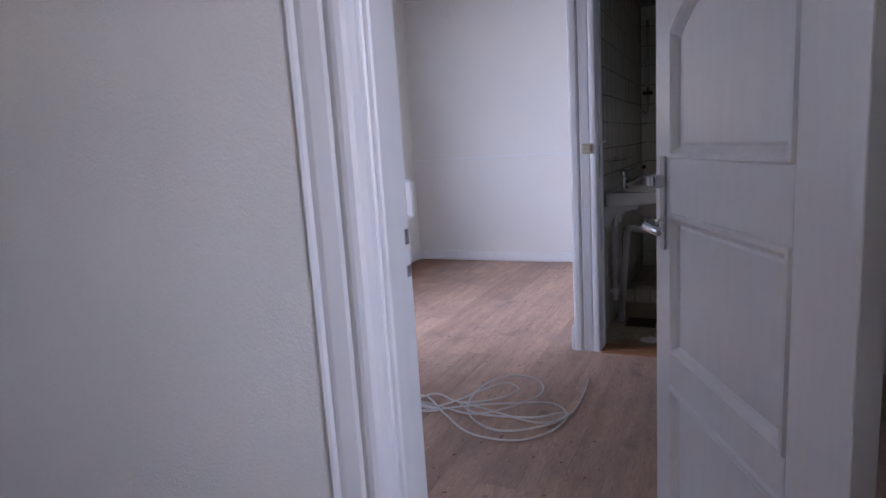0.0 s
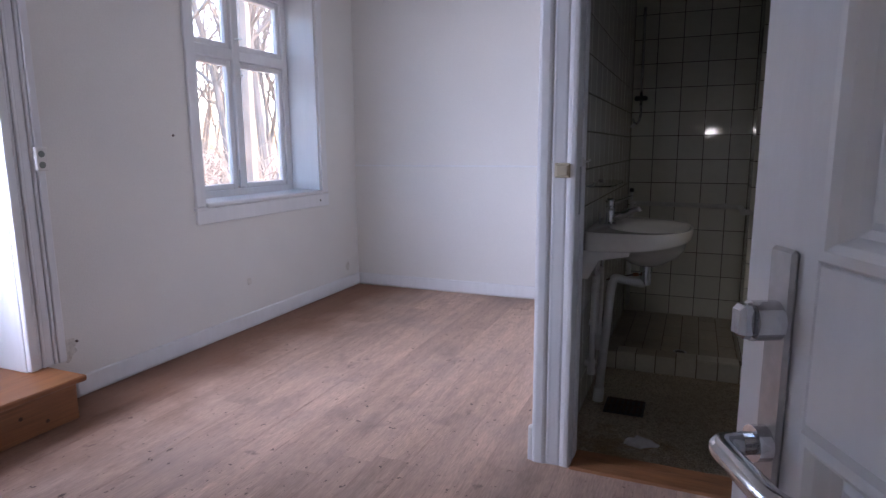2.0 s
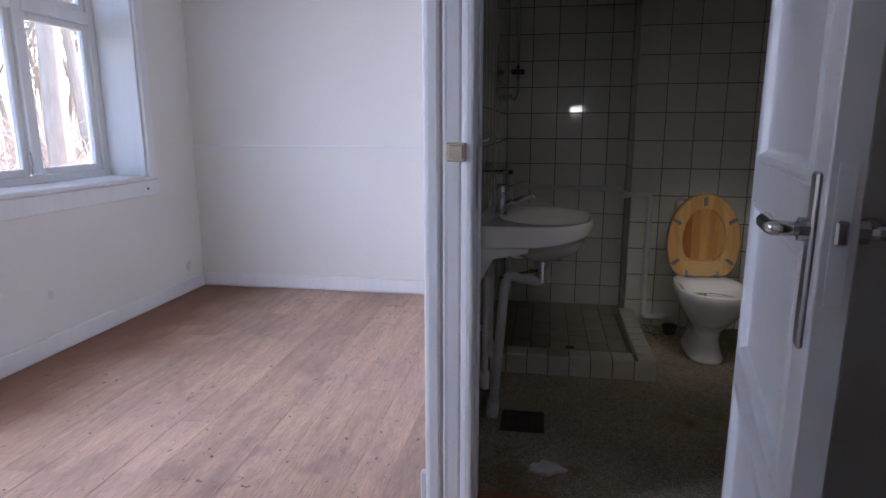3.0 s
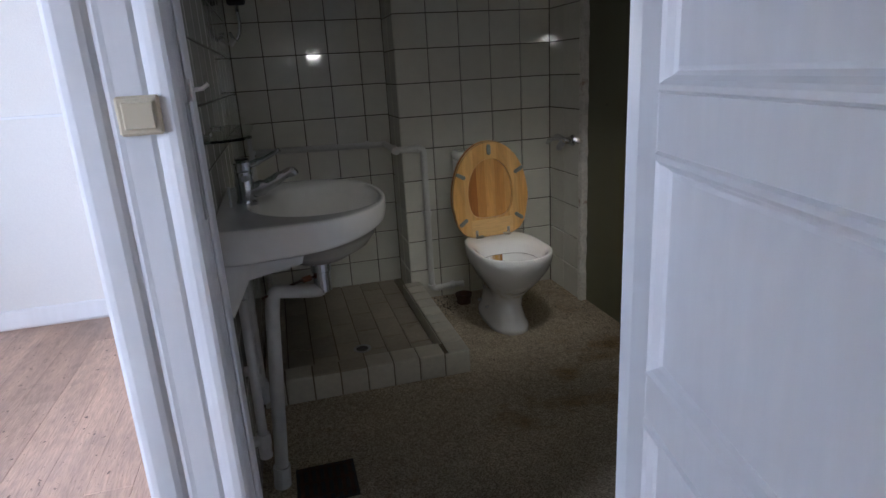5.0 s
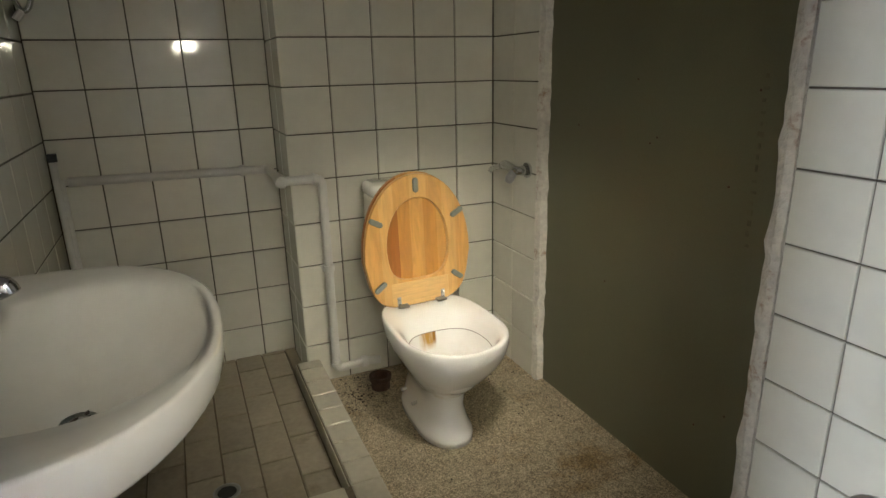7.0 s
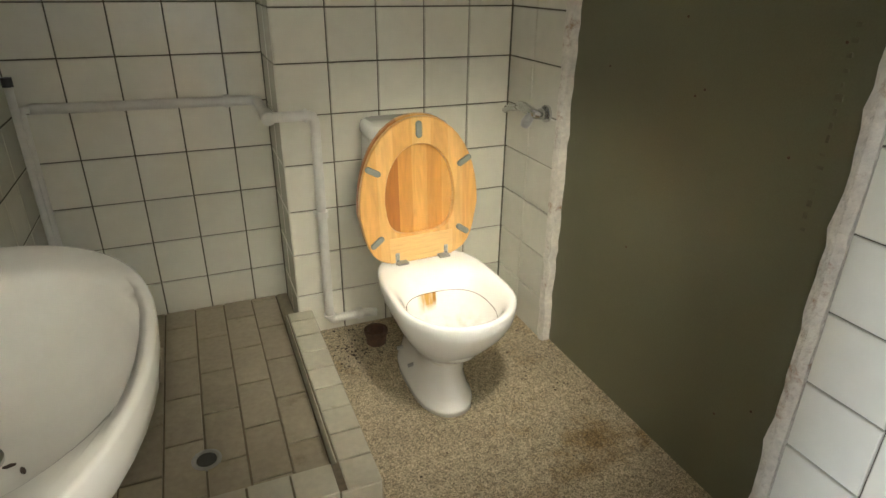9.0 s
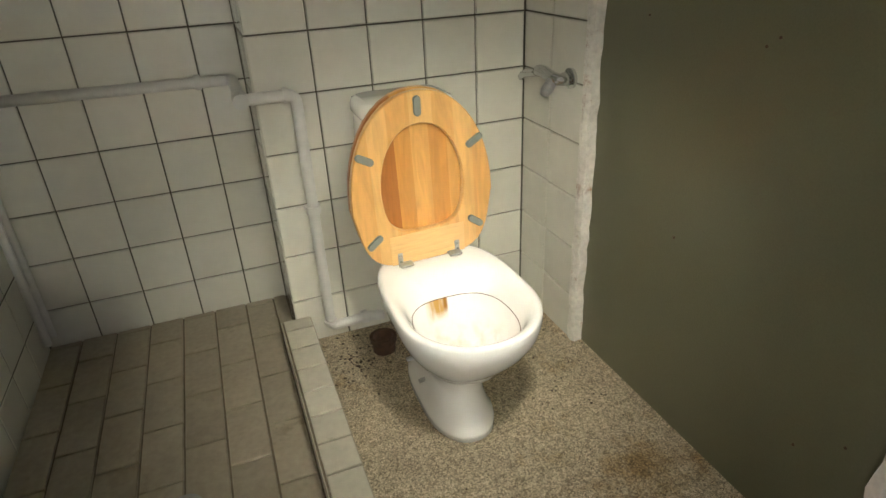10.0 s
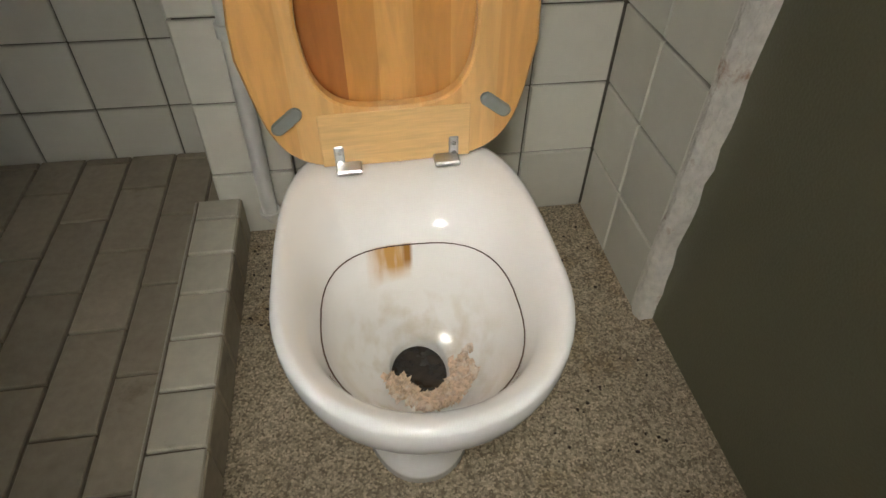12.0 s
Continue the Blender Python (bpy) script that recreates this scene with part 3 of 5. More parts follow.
part("head", box(XE0, XE1, YE2 + 0.005, YE - 0.03, 2.09, 2.12, 0.003), M_TRIM, frame_1)
part("room_casing", box(XE0 - 0.12, XE0 - 0.008, YE - 0.0005, YE + 0.02, ZR, 2.2, 0.004), M_TRIM, frame_1)
part("strike_plate", box(XE0 - 0.001, XE0 + 0.0025, YE - 0.016, YE - 0.004, 0.965, 0.992, 0.0005), M_CHROME, frame_1)
part("strike_plate", box(XE0 - 0.001, XE0 + 0.0025, YE - 0.016, YE - 0.004, 0.908, 0.928, 0.0005), M_CHROME, frame_1)
part("lock_keep", box(XE0 - 0.040, XE0 - 0.004, YE + 0.0205, YE + 0.040, 1.005, 1.075, 0.005), M_TRIM, frame_1, "white painted rim lock keep")


# ---- doors: hinge at the local origin, leaf along +x, outer face at local y = 0 ----
def panel_door(name, label, m, width, height, panels, handle_x, handle_z, side, lock_z=None, plate=(0.045, 0.24, 0.3), lever_dir=-1, stiles=(0.095, 0.095), arch=None):
    d = thing(name, label, "door", kind="structure", at=m)
    T = 0.04
    hs, fs = stiles
    bm = bmesh.new()
    box(0, hs, -T, 0, 0.01, height, bm=bm, bevel=0.002)
    box(width - fs, width, -T, 0, 0.01, height, bm=bm, bevel=0.002)
    zs = [0.01] + [z for p in panels for z in p] + [height]
    for a, b in zip(zs[0::2], zs[1::2]): box(hs, width - fs, -T, 0, a, b, bm=bm, bevel=0.0015)
    if arch is not None:
        # curved underside of the rail above the arched panel
        top, rise = panels[arch][1], 0.085
        low = [(hs + (width - fs - hs) * k / 12, top - rise * abs(1 - k / 6) ** 2.2) for k in range(13)]
        for (xa, za), (xb, zb) in zip(low, low[1:]):
            if max(top - za, top - zb) > 0.002: loft([[(xa, yy, za), (xb, yy, zb), (xb, yy, top + 0.002), (xa, yy, top + 0.002)] for yy in (-T, 0)], bm)
    part("leaf_frame", bm, M_DOOR, d)
    for pi, (a, b) in enumerate(panels):
        # moulded slope round each panel, both faces
        bm = bmesh.new()
        x0, x1 = hs, width - fs
        for face, s in ((0.0, -1), (-T, 1)):
            steps = [(0.0, -0.002), (0.004, 0.005), (0.012, 0.006), (0.018, 0.001), (0.024, -0.009), (0.030, -0.014), (0.036, -0.011), (0.042, -0.011)]
            rings = []
            for inset, dep in steps:
                yy = face + s * (-dep)
                ring = [(x0 + inset, yy, a + inset), (x1 - inset, yy, a + inset)]
                for k in range(12, -1, -1) if pi == arch else (12, 0):
                    drop = 0.085 * abs(1 - k / 6) ** 2.2 if pi == arch else 0.0
                    ring.append((x0 + inset + (x1 - x0 - 2 * inset) * k / 12, yy, b - inset - drop))
                rings.append(ring)
            loft(rings, bm, close_first=False, close_last=True)
        part("panel", bm, M_DOOR, d)
    for face, s in ((0.0, 1), (-T, -1)):
        y = face
        pl = part("handle_plate", box(handle_x - plate[0] / 2, handle_x + plate[0] / 2, min(y, y + s * 0.007), max(y, y + s * 0.007), handle_z - plate[1] * plate[2], handle_z + plate[1] * (1 - plate[2]), 0.003), M_STEEL, d, "worn steel back plate")
        o = y + s * 0.007
        path = bend([(handle_x, o, handle_z), (handle_x, o + s * 0.042, handle_z), (handle_x + lever_dir * 0.085, o + s * 0.043, handle_z - 0.002), (handle_x + lever_dir * 0.104, o + s * 0.032, handle_z - 0.003)], 0.012)
        part("lever", tube(path, [0.010] * 2 + [0.0105] * (len(path) - 3) + [0.007], 12), M_CHROME, d, "chrome lever handle", smooth=True)
        part("rose", cyl((handle_x, o, handle_z), (handle_x, o + s * 0.012, handle_z), 0.016), M_CHROME, d, smooth=False)
        if lock_z:
            part("lock_cylinder", cyl((handle_x, o, lock_z), (handle_x, o + s * 0.022, lock_z), 0.017, 20), M_CHROME, d, "chrome lock cylinder")
            part("lock_turn", box(handle_x - 0.010, handle_x + 0.010, min(o + s * 0.02, o + s * 0.034), max(o + s * 0.02, o + s * 0.034), lock_z - 0.014, lock_z + 0.014, 0.004), M_CHROME, d)
    part("lock_face", box(width - 0.0005, width + 0.0018, -T / 2 - 0.010, -T / 2 + 0.010, handle_z - 0.09, handle_z + 0.09, 0.0005), M_DOOR, d, "painted-over lock plate in the edge")
    part("latch", box(width, width + 0.010, -T / 2 - 0.007, -T / 2 + 0.007, handle_z - 0.012, handle_z + 0.020, 0.003), M_CHROME, d, "chrome latch bolt")
    for z in (0.28, 1.75):
        part("hinge", cyl((0.0, side * 0.006, z), (0.0, side * 0.006, z + 0.09), 0.007, 10), M_STEEL, d)
    return d


PANELS = [(0.13, 0.455), (0.535, 0.900), (1.03, 1.42), (1.51, 1.90)]
PANELS_2 = [(0.13, 0.485), (0.565, 0.942), (1.028, 1.42), (1.51, 1.88)]


def door_pose(hinge, free):
    return pose(hinge[0], hinge[1], ZR, 0, 0, math.degrees(math.atan2(free[1] - hinge[1], free[0] - hinge[0])))


# the leaf's -y side faces away from the eye when it swings to the right of the path, so the outer face is local y = 0
panel_door("door_1", "open white panelled entrance door with steel handle and lock", door_pose((0.2512, 1.9505), (-0.067, 2.645)), 0.780, 2.04, PANELS, 0.720, 0.865, 1, lock_z=0.975, plate=(0.033, 0.235, 0.27), stiles=(0.158, 0.098), arch=2)
panel_door("door_2", "open white panelled wash room door with long steel handle plate", door_pose((0.200, 4.062), (0.038, 3.295)) @ pose(0, 0.04, 0), 0.790, 2.02, PANELS_2, 0.745, 0.975, -1, plate=(0.034, 0.235, 0.68), stiles=(0.078, 0.095))

# ---- light switch and socket ----
sw = thing("light_switch", "yellowed ivory square light switch on the door frame", "light switch")
part("switch_plate", box(-0.551, -0.500, YD - 0.006, YD + 0.0045, 1.055, 1.103, 0.003), M_IVORY, sw)
part("rocker", box(-0.544, -0.507, YD - 0.0095, YD - 0.005, 1.062, 1.096, 0.002), M_IVORY, sw)
so = thing("wall_socket", "small white twin wall socket beside the garden door", "socket")
part("socket_plate", box(XW + 0.028, XW + 0.046, 3.70, 3.755, 1.07, 1.17, 0.006), M_CABLE, so)
for z in (1.095, 1.14): part("socket_hole", cyl((XW + 0.0455, 3.727, z), (XW + 0.0475, 3.727, z), 0.014), M_GREY, so)


# ---- marks on the wall by the window ----
for _y, _z in ((4.465, 1.229), (3.818, 0.299)):
    tagged(part("nail", cyl((XW, _y, _z), (XW + 0.006, _y, _z), 0.006, 8), M_BROWN), "small rusty nail in the wall", "nail")
for _y, _z, _r in ((3.77, 0.275, 0.045), (4.98, 0.333, 0.022), (6.14, 0.215, 0.03)):
    _b = bmesh.new()
    _g = random.Random(int(_y * 100))
    _ring = [(_r * (1 + 0.3 * _g.uniform(-1, 1)) * math.cos(2 * math.pi * k / 16), _r * 1.2 * (1 + 0.3 * _g.uniform(-1, 1)) * math.sin(2 * math.pi * k / 16)) for k in range(16)]
    loft([[(XW - 0.001, _y + u, _z + v) for u, v in _ring], [(XW + 0.0018, _y + u * 0.93, _z + v * 0.93) for u, v in _ring]], _b)
    tagged(part("filler_patch", _b, M_PLASTER), "rough patch of wall filler", "wall patch", kind="structure")

# ---- window ----
def sash(parent, y0, y1, z0, z1, x):
    s = part("sash", rect_frame(y0, y1, z0, z1, x, 0.042, 0.036), M_TRIM, parent)
    p = part("pane", box(x - 0.003, x + 0.003, y0 + 0.036, y1 - 0.036, z0 + 0.036, z1 - 0.036), M_GLASS, parent)
    p.visible_shadow = False
    return s


def rect_frame(y0, y1, z0, z1, x, t, w):
    bm = bmesh.new()
    box(x - t / 2, x + t / 2, y0, y0 + w, z0, z1, 0.004, bm)
    box(x - t / 2, x + t / 2, y1 - w, y1, z0, z1, 0.004, bm)
    box(x - t / 2, x + t / 2, y0 + w, y1 - w, z0, z0 + w, 0.004, bm)
    box(x - t / 2, x + t / 2, y0 + w, y1 - w, z1 - w, z1, 0.004, bm)
    return bm


win = thing("window_1", "white painted four-light casement window with deep sill", "window", kind="structure")
XF = XW - 0.28
fb = 0.055
part("window_frame", rect_frame(W0, W1, WZ0 - 0.01, WZ1, XF, 0.075, fb), M_TRIM, win)
YM, ZT = (W0 + W1) / 2 + 0.03, 1.755
part("mullion", box(XF - 0.03, XF + 0.045, YM - 0.028, YM + 0.028, WZ0 + fb, WZ1 - fb, 0.006), M_TRIM, win)
part("transom", box(XF - 0.03, XF + 0.040, W0 + fb, YM - 0.028, ZT - 0.035, ZT + 0.035, 0.006), M_TRIM, win)
part("transom", box(XF - 0.03, XF + 0.040, YM + 0.028, W1 - fb, ZT - 0.035, ZT + 0.035, 0.006), M_TRIM, win)
for a, b in ((W0 + fb, YM - 0.028), (YM + 0.028, W1 - fb)):
    sash(win, a, b, WZ0 + fb - 0.01, ZT - 0.035, XF)
    sash(win, a, b, ZT + 0.035, WZ1 - fb, XF)
part("window_sill", box(XF + 0.0375, XW + 0.03, W0 + 0.002, W1 - 0.002, WZ0 - 0.022, WZ0 + 0.004, 0.006), M_TRIM, win)
part("lining", box(XF + 0.04, XW - 0.001, W0 - 0.001, W0 + 0.010, WZ0 + 0.005, WZ1, 0.002), M_TRIM, win)
part("lining", box(XF + 0.04, XW - 0.001, W1 - 0.010, W1 + 0.001, WZ0 + 0.005, WZ1, 0.002), M_TRIM, win)
part("lining", box(XF + 0.04, XW - 0.001, W0 + 0.011, W1 - 0.011, WZ1 - 0.010, WZ1 + 0.001, 0.002), M_TRIM, win)
part("casing", box(XW - 0.002, XW + 0.020, W0 - 0.072, W0 - 0.002, WZ0 - 0.015, WZ1 + 0.07, 0.004), M_TRIM, win)
part("casing", box(XW - 0.002, XW + 0.020, W1 + 0.002, W1 + 0.072, WZ0 - 0.015, WZ1 + 0.07, 0.004), M_TRIM, win)
part("casing", box(XW - 0.002, XW + 0.020, W0 - 0.001, W1 + 0.001, WZ1 + 0.002, WZ1 + 0.07, 0.004), M_TRIM, win)
part("apron", box(XW - 0.001, XW + 0.017, W0 - 0.072, W1 + 0.085, WZ0 - 0.115, WZ0 - 0.024, 0.004), M_TRIM, win)
part("sill_horn", box(XW, XW + 0.028, W0 - 0.085, W0 - 0.002, WZ0 - 0.036, WZ0 - 0.016, 0.004), M_TRIM, win)
for z in (ZT - 0.13, ZT + 0.10):
    part("window_latch", tube(bend([(XF + 0.045, YM, z), (XF + 0.065, YM, z), (XF + 0.066, YM + 0.035, z + 0.004)], 0.006), 0.005, 8), M_TRIM, win)
part("stay_hook", tube([(XF + 0.04, YM - 0.034, 0.90), (XF + 0.05, YM - 0.036, 0.96), (XF + 0.045, YM - 0.036, 1.02)], 0.004, 8), M_STEEL, win)
part("sill_nail", cyl((XW + 0.0165, W1 - 0.03, 0.78), (XW + 0.021, W1 - 0.03, 0.78), 0.007), M_BROWN, win)

# ---- garden door opening and wooden step ----
gd = thing("door_3", "white glazed garden door in a deep reveal", "door", kind="structure")
GX = XW - 0.24
bm = rect_frame(G0 + 0.02, G1 - 0.02, ZR + 0.17, GZ1 - 0.01, GX, 0.05, 0.10)
part("leaf_frame", bm, M_TRIM, gd)
part("mid_rail", box(GX - 0.024, GX + 0.024, G0 + 0.12, G1 - 0.12, 0.86, 0.96, 0.004), M_TRIM, gd)
part("bottom_panel", box(GX - 0.012, GX + 0.012, G0 + 0.12, G1 - 0.12, ZR + 0.27, 0.86, 0.003), M_TRIM, gd)
_p = part("pane", box(GX - 0.003, GX + 0.003, G0 + 0.12, G1 - 0.12, 0.96, GZ1 - 0.11), M_GLASS, gd)
_p.visible_shadow = False
part("lining", box(XW - 0.21, XW - 0.0005, G1 - 0.012, G1 + 0.001, ZR + 0.19, GZ1, 0.003), M_TRIM, gd)
for a, b, d in ((-0.008, 0.030, 0.024), (0.031, 0.046, 0.017), (0.047, 0.062, 0.024), (0.063, 0.098, 0.015), (0.099, 0.114, 0.022), (0.115, 0.150, 0.028)):
    part("casing_fillet", box(XW - 0.002, XW + d, G1 + a, G1 + b, ZR + 0.195, GZ1 + 0.05, 0.004), M_TRIM, gd)
st = thing("wooden_step", "orange pine step below the garden door", "step")
part("tread", box(XW - 0.20, -2.43, G0 - 0.05, G1 + 0.075, ZR + 0.167, ZR + 0.192, 0.005), M_STEP, st)
part("riser", box(-2.50, -2.475, G0 - 0.04, G1 + 0.055, ZR, ZR + 0.166, 0.003), M_STEP, st)
part("side_board", box(XW + 0.002, -2.502, G1 + 0.030, G1 + 0.053, ZR, ZR + 0.166, 0.003), M_STEP, st)
for y, z in ((3.42, 0.13), (3.52, 0.08), (3.30, 0.10)):
    part("knot", cyl((-2.4755, y, z), (-2.4735, y, z), 0.008, 10), M_BROWN, st)

# ---- cable on the floor ----
cab = thing("extension_cable", "loosely coiled white electric cable on the floor", "cable")
rnd = random.Random(4)
pts = [(-1.25, 3.12), (-1.12, 3.17), (-0.98, 3.16), (-0.84, 3.14), (-0.72, 3.22), (-0.62, 3.40), (-0.68, 3.56), (-0.80, 3.58), (-0.88, 3.46), (-0.90, 3.28), (-0.84, 3.12), (-0.70, 3.03),
       (-0.56, 3.08), (-0.47, 3.22), (-0.55, 3.33), (-0.72, 3.27), (-0.90, 3.18), (-1.05, 3.10), (-1.13, 3.18), (-1.06, 3.27), (-0.93, 3.22), (-0.80, 3.30), (-0.73, 3.42), (-0.80, 3.47),
       (-0.88, 3.38), (-0.97, 3.22), (-1.10, 3.06), (-1.22, 3.04), (-1.27, 3.14), (-1.12, 3.25), (-0.95, 3.10), (-0.78, 2.97), (-0.60, 2.98), (-0.49, 3.10), (-0.47, 3.24), (-0.60, 3.17), (-0.82, 3.15),
       (-0.92, 3.22), (-0.75, 3.17), (-0.55, 3.14), (-0.46, 3.26), (-0.45, 3.44), (-0.46, 3.62)]
pts = [(x, y, ZR + 0.0055 + 0.009 * (0.5 + 0.5 * math.sin(i * 1.7)) * (0 < i < len(pts) - 2)) for i, (x, y) in enumerate(pts)]
part("cord", tube(smooth_path(pts, 7), 0.0042, 8), M_CABLE, cab, smooth=True)
part("cord_end", cyl((-0.46, 3.62, ZR + 0.006), (-0.463, 3.645, ZR + 0.006), 0.0035, 8), M_STEEL, cab)
part("tape_wrap", tube([(-1.08, 3.15, ZR + 0.010), (-1.03, 3.135, ZR + 0.012), (-0.99, 3.13, ZR + 0.010)], 0.010, 8), M_PAPER, cab)

# ---- outside ----
gm = bmesh.new()
bmesh.ops.create_grid(gm, x_segments=60, y_segments=60, size=1)
for v in gm.verts:
    x, y = v.co.x, v.co.y
    s = 90
    v.co.x, v.co.y = x * abs(x) ** 0.6 * s - 20, y * abs(y) ** 0.6 * s + 5
    dd = max(0, -3.6 - v.co.x)
    v.co.z = -0.25 + 0.10 * noise.noise(v.co * 0.7) * min(1, dd * 0.3) + 1.5 * (1 - math.exp(-dd / 30)) * (noise.noise(v.co * 0.05) * 0.5 + 0.5)
ground = tagged(part("ground", gm, M_LITTER), "leaf-strewn woodland ground in winter", "ground", kind="structure")


def bare_tree(name, seed, height, r0, lean):
    """Tapered trunk with forking bare limbs and twigs."""
    rg = random.Random(seed)
    t = thing(name, "bare grey-brown winter tree outside the window", "tree", group="bare trees")
    trunk, crown = bmesh.new(), bmesh.new()

    def limb(bm, p, d, length, r, depth, n):
        k = 5 if depth < 2 else 3
        path, rad = [p], [r]
        q = Vector(p)
        dd = Vector(d)
        for i in range(k):
            dd = (dd + Vector((rg.uniform(-1, 1), rg.uniform(-1, 1), rg.uniform(-0.4, 0.7))) * 0.16 * (1 + depth * 0.5)).normalized()
            q = q + dd * (length / k)
            path.append(q.copy()); rad.append(r * (1 - 0.62 * (i + 1) / k))
        tube(path, rad, n, bm)
        if depth >= 3: return
        m = (8, 6, 5)[depth]
        for j in range(m):
            i = rg.randint(2 if depth == 0 else 1, k)
            out = Vector((rg.uniform(-1, 1), rg.uniform(-1, 1), rg.uniform(0.1, 0.8))).normalized()
            nd = (dd * 0.6 + out).normalized()
            limb(crown, path[i], nd, length * rg.uniform(0.32, 0.55), rad[i] * rg.uniform(0.45, 0.7), depth + 1, (7, 5, 4, 3)[depth + 1])

    limb(trunk, Vector((0, 0, -0.3)), Vector((lean[0], lean[1], 1)).normalized(), height, r0, 0, 9)
    part("trunk", trunk, M_BARK, t)
    part("crown", crown, M_BARK, t)
    return t


TREES = [bare_tree("tree", 3, 8.5, 0.13, (0.1, 0.1)), bare_tree("tree", 8, 9.5, 0.10, (-0.1, 0.15)), bare_tree("tree", 21, 7.0, 0.08, (0.2, -0.1))]
rg = random.Random(12)
placed = 0
for i in range(150):
    if i < 9:
        d = 4.5 + i * 0.9
    else:
        d = 7 + rg.random() ** 0.8 * 30
    ang = radians(rg.uniform(100, 165))
    x, y = -0.2 + math.cos(ang) * (d + 3), 2.2 + math.sin(ang) * (d + 3)
    if x > -4.8: continue
    m = pose(x, y, -0.2, 0, 0, rg.uniform(0, 360)) @ Matrix.Diagonal((1, 1, rg.uniform(0.85, 1.3), 1))
    base = TREES[i % 3]
    if placed < 3:
        TREES[placed].matrix_world = pose(x, y, -0.2, 0, 0, rg.uniform(0, 360)); placed += 1
    else:
        copy_thing(base, pose(x, y, -0.2, 0, 0, rg.uniform(0, 360)))
br = bmesh.new()
for i in range(8500):
    x, y = -5.0 - rg.random() ** 1.3 * 20, rg.uniform(2, 28)
    p = Vector((x, y, -0.3))
    d = Vector((rg.uniform(-1, 1), rg.uniform(-1, 1), rg.uniform(0.15, 1.6))).normalized()
    L = rg.uniform(0.4, 2.7)
    q = p + d * L * 0.6 + Vector((rg.uniform(-.1, .1), rg.uniform(-.1, .1), 0))
    tube([p, q, q + (d + Vector((rg.uniform(-.5, .5), rg.uniform(-.5, .5), -0.3))) * L * 0.4], [0.013, 0.008, 0.004], 3, br)
tagged(part("undergrowth", br, M_TWIG), "tangle of dry pale brushwood in the wood", "undergrowth", kind="stuff")

# ---- wash room: boarded doorway, plaster edges ----
board = tagged(part("door_board", box(XR + 0.030, XR + 0.05, 4.785, 5.681, 0.002, 2.058), M_BOARD), "olive-brown painted board closing a former doorway", "board")

rg = random.Random(41)
for k in range(16):
    z = 0.72 + 0.024 * k
    part("stamp_bar", box(XR + 0.0285, XR + 0.0302, 4.872 + rg.uniform(-0.003, 0.003), 4.882 + rg.uniform(-0.003, 0.003), z, z + rg.uniform(0.004, 0.016)), M_FADED, board, "faded unreadable stamp")
for k in range(9):
    y, z = rg.uniform(4.86, 5.60), rg.uniform(0.15, 1.2)
    part("hole", cyl((XR + 0.0285, y, z), (XR + 0.0305, y, z), 0.0028, 8), M_BROWN, board)


def ragged_strip(name, x0, x1, ya, yb, z0, z1, seed):
    """Rough plaster edge with an uneven outline."""
    rg = random.Random(seed)
    bm = bmesh.new()
    n = 60
    rows = []
    for i in range(n + 1):
        z = z0 + (z1 - z0) * i / n
        j = 0.007 * noise.noise(Vector((seed, 0, z * 9))) + 0.004 * rg.uniform(-1, 1)
        k = 0.003 * rg.uniform(-1, 1)
        rows.append([bm.verts.new(p) for p in ((x0 + k, ya + j * 0.3, z), (x0 + k * 0.6 - 0.002, (ya + yb) / 2, z), (x0 + k + 0.004, yb + j, z), (x1, yb + j, z), (x1, ya, z))])
    for a, b in zip(rows, rows[1:]):
        for c in range(5): bm.faces.new((a[c], a[(c + 1) % 5], b[(c + 1) % 5], b[c]))
    bm.faces.new(rows[0]); bm.faces.new(rows[-1][::-1])
    return tagged(part(name, bm, M_PLASTER), "ragged plaster edge with brick showing through", "plaster edge", kind="structure")


ragged_strip("trim_plaster_1", XR - 0.001, XR + 0.0295, 5.692, 5.663, 0.0, 2.06, 1)
ragged_strip("trim_plaster_2", XR - 0.002, XR + 0.0295, 4.770, 4.808, 0.0, 2.06, 2)
tagged(part("trim_skirting", box(XR + 0.004, XR + 0.0295, 4.82, 5.66, 0.0005, 0.003, 0.0005), M_AGG), "rough cement edge at the floor", "cement edge", kind="structure")

# ---- wall tiles ----
P, J = 0.152, 0.0022
tile_meshes = {}


def tile_mesh(w, h, t=0.008):
    key = (round(w, 4), round(h, 4), t)
    if key not in tile_meshes:
        bm = bmesh.new()
        e = 0.0022
        a, b = w / 2 - J, h / 2 - J
        loft([[(-a, 0, -b), (a, 0, -b), (a, 0, b), (-a, 0, b)], [(-a, -t + e, -b), (a, -t + e, -b), (a, -t + e, b), (-a, -t + e, b)],
              [(-a + e, -t, -b + e), (a - e, -t, -b + e), (a - e, -t, b - e), (-a + e, -t, b - e)]], bm)
        bmesh.ops.recalc_face_normals(bm, faces=bm.faces)
        me = bpy.data.meshes.new("tile")
        bm.to_mesh(me); bm.free()
        me.materials.append(M_TILE)
        tile_meshes[key] = me
    return tile_meshes[key]


rt = random.Random(5)


def tile_wall(parent, origin, turn, cols, rows):
    """cols, rows: edges along the wall and up; the tile's face looks along local -y."""
    m = pose(origin[0], origin[1], origin[2], 0, 0, turn)
    for a, b in zip(cols, cols[1:]):
        for c, d in zip(rows, rows[1:]):
            ob = new("tile", tile_mesh(b - a, d - c))
            ob.matrix_world = m @ pose((a + b) / 2, rt.uniform(-0.0004, 0.0004), (c + d) / 2, rt.uniform(-0.25, 0.25), 0, rt.uniform(-0.25, 0.25))
            ob.parent = parent


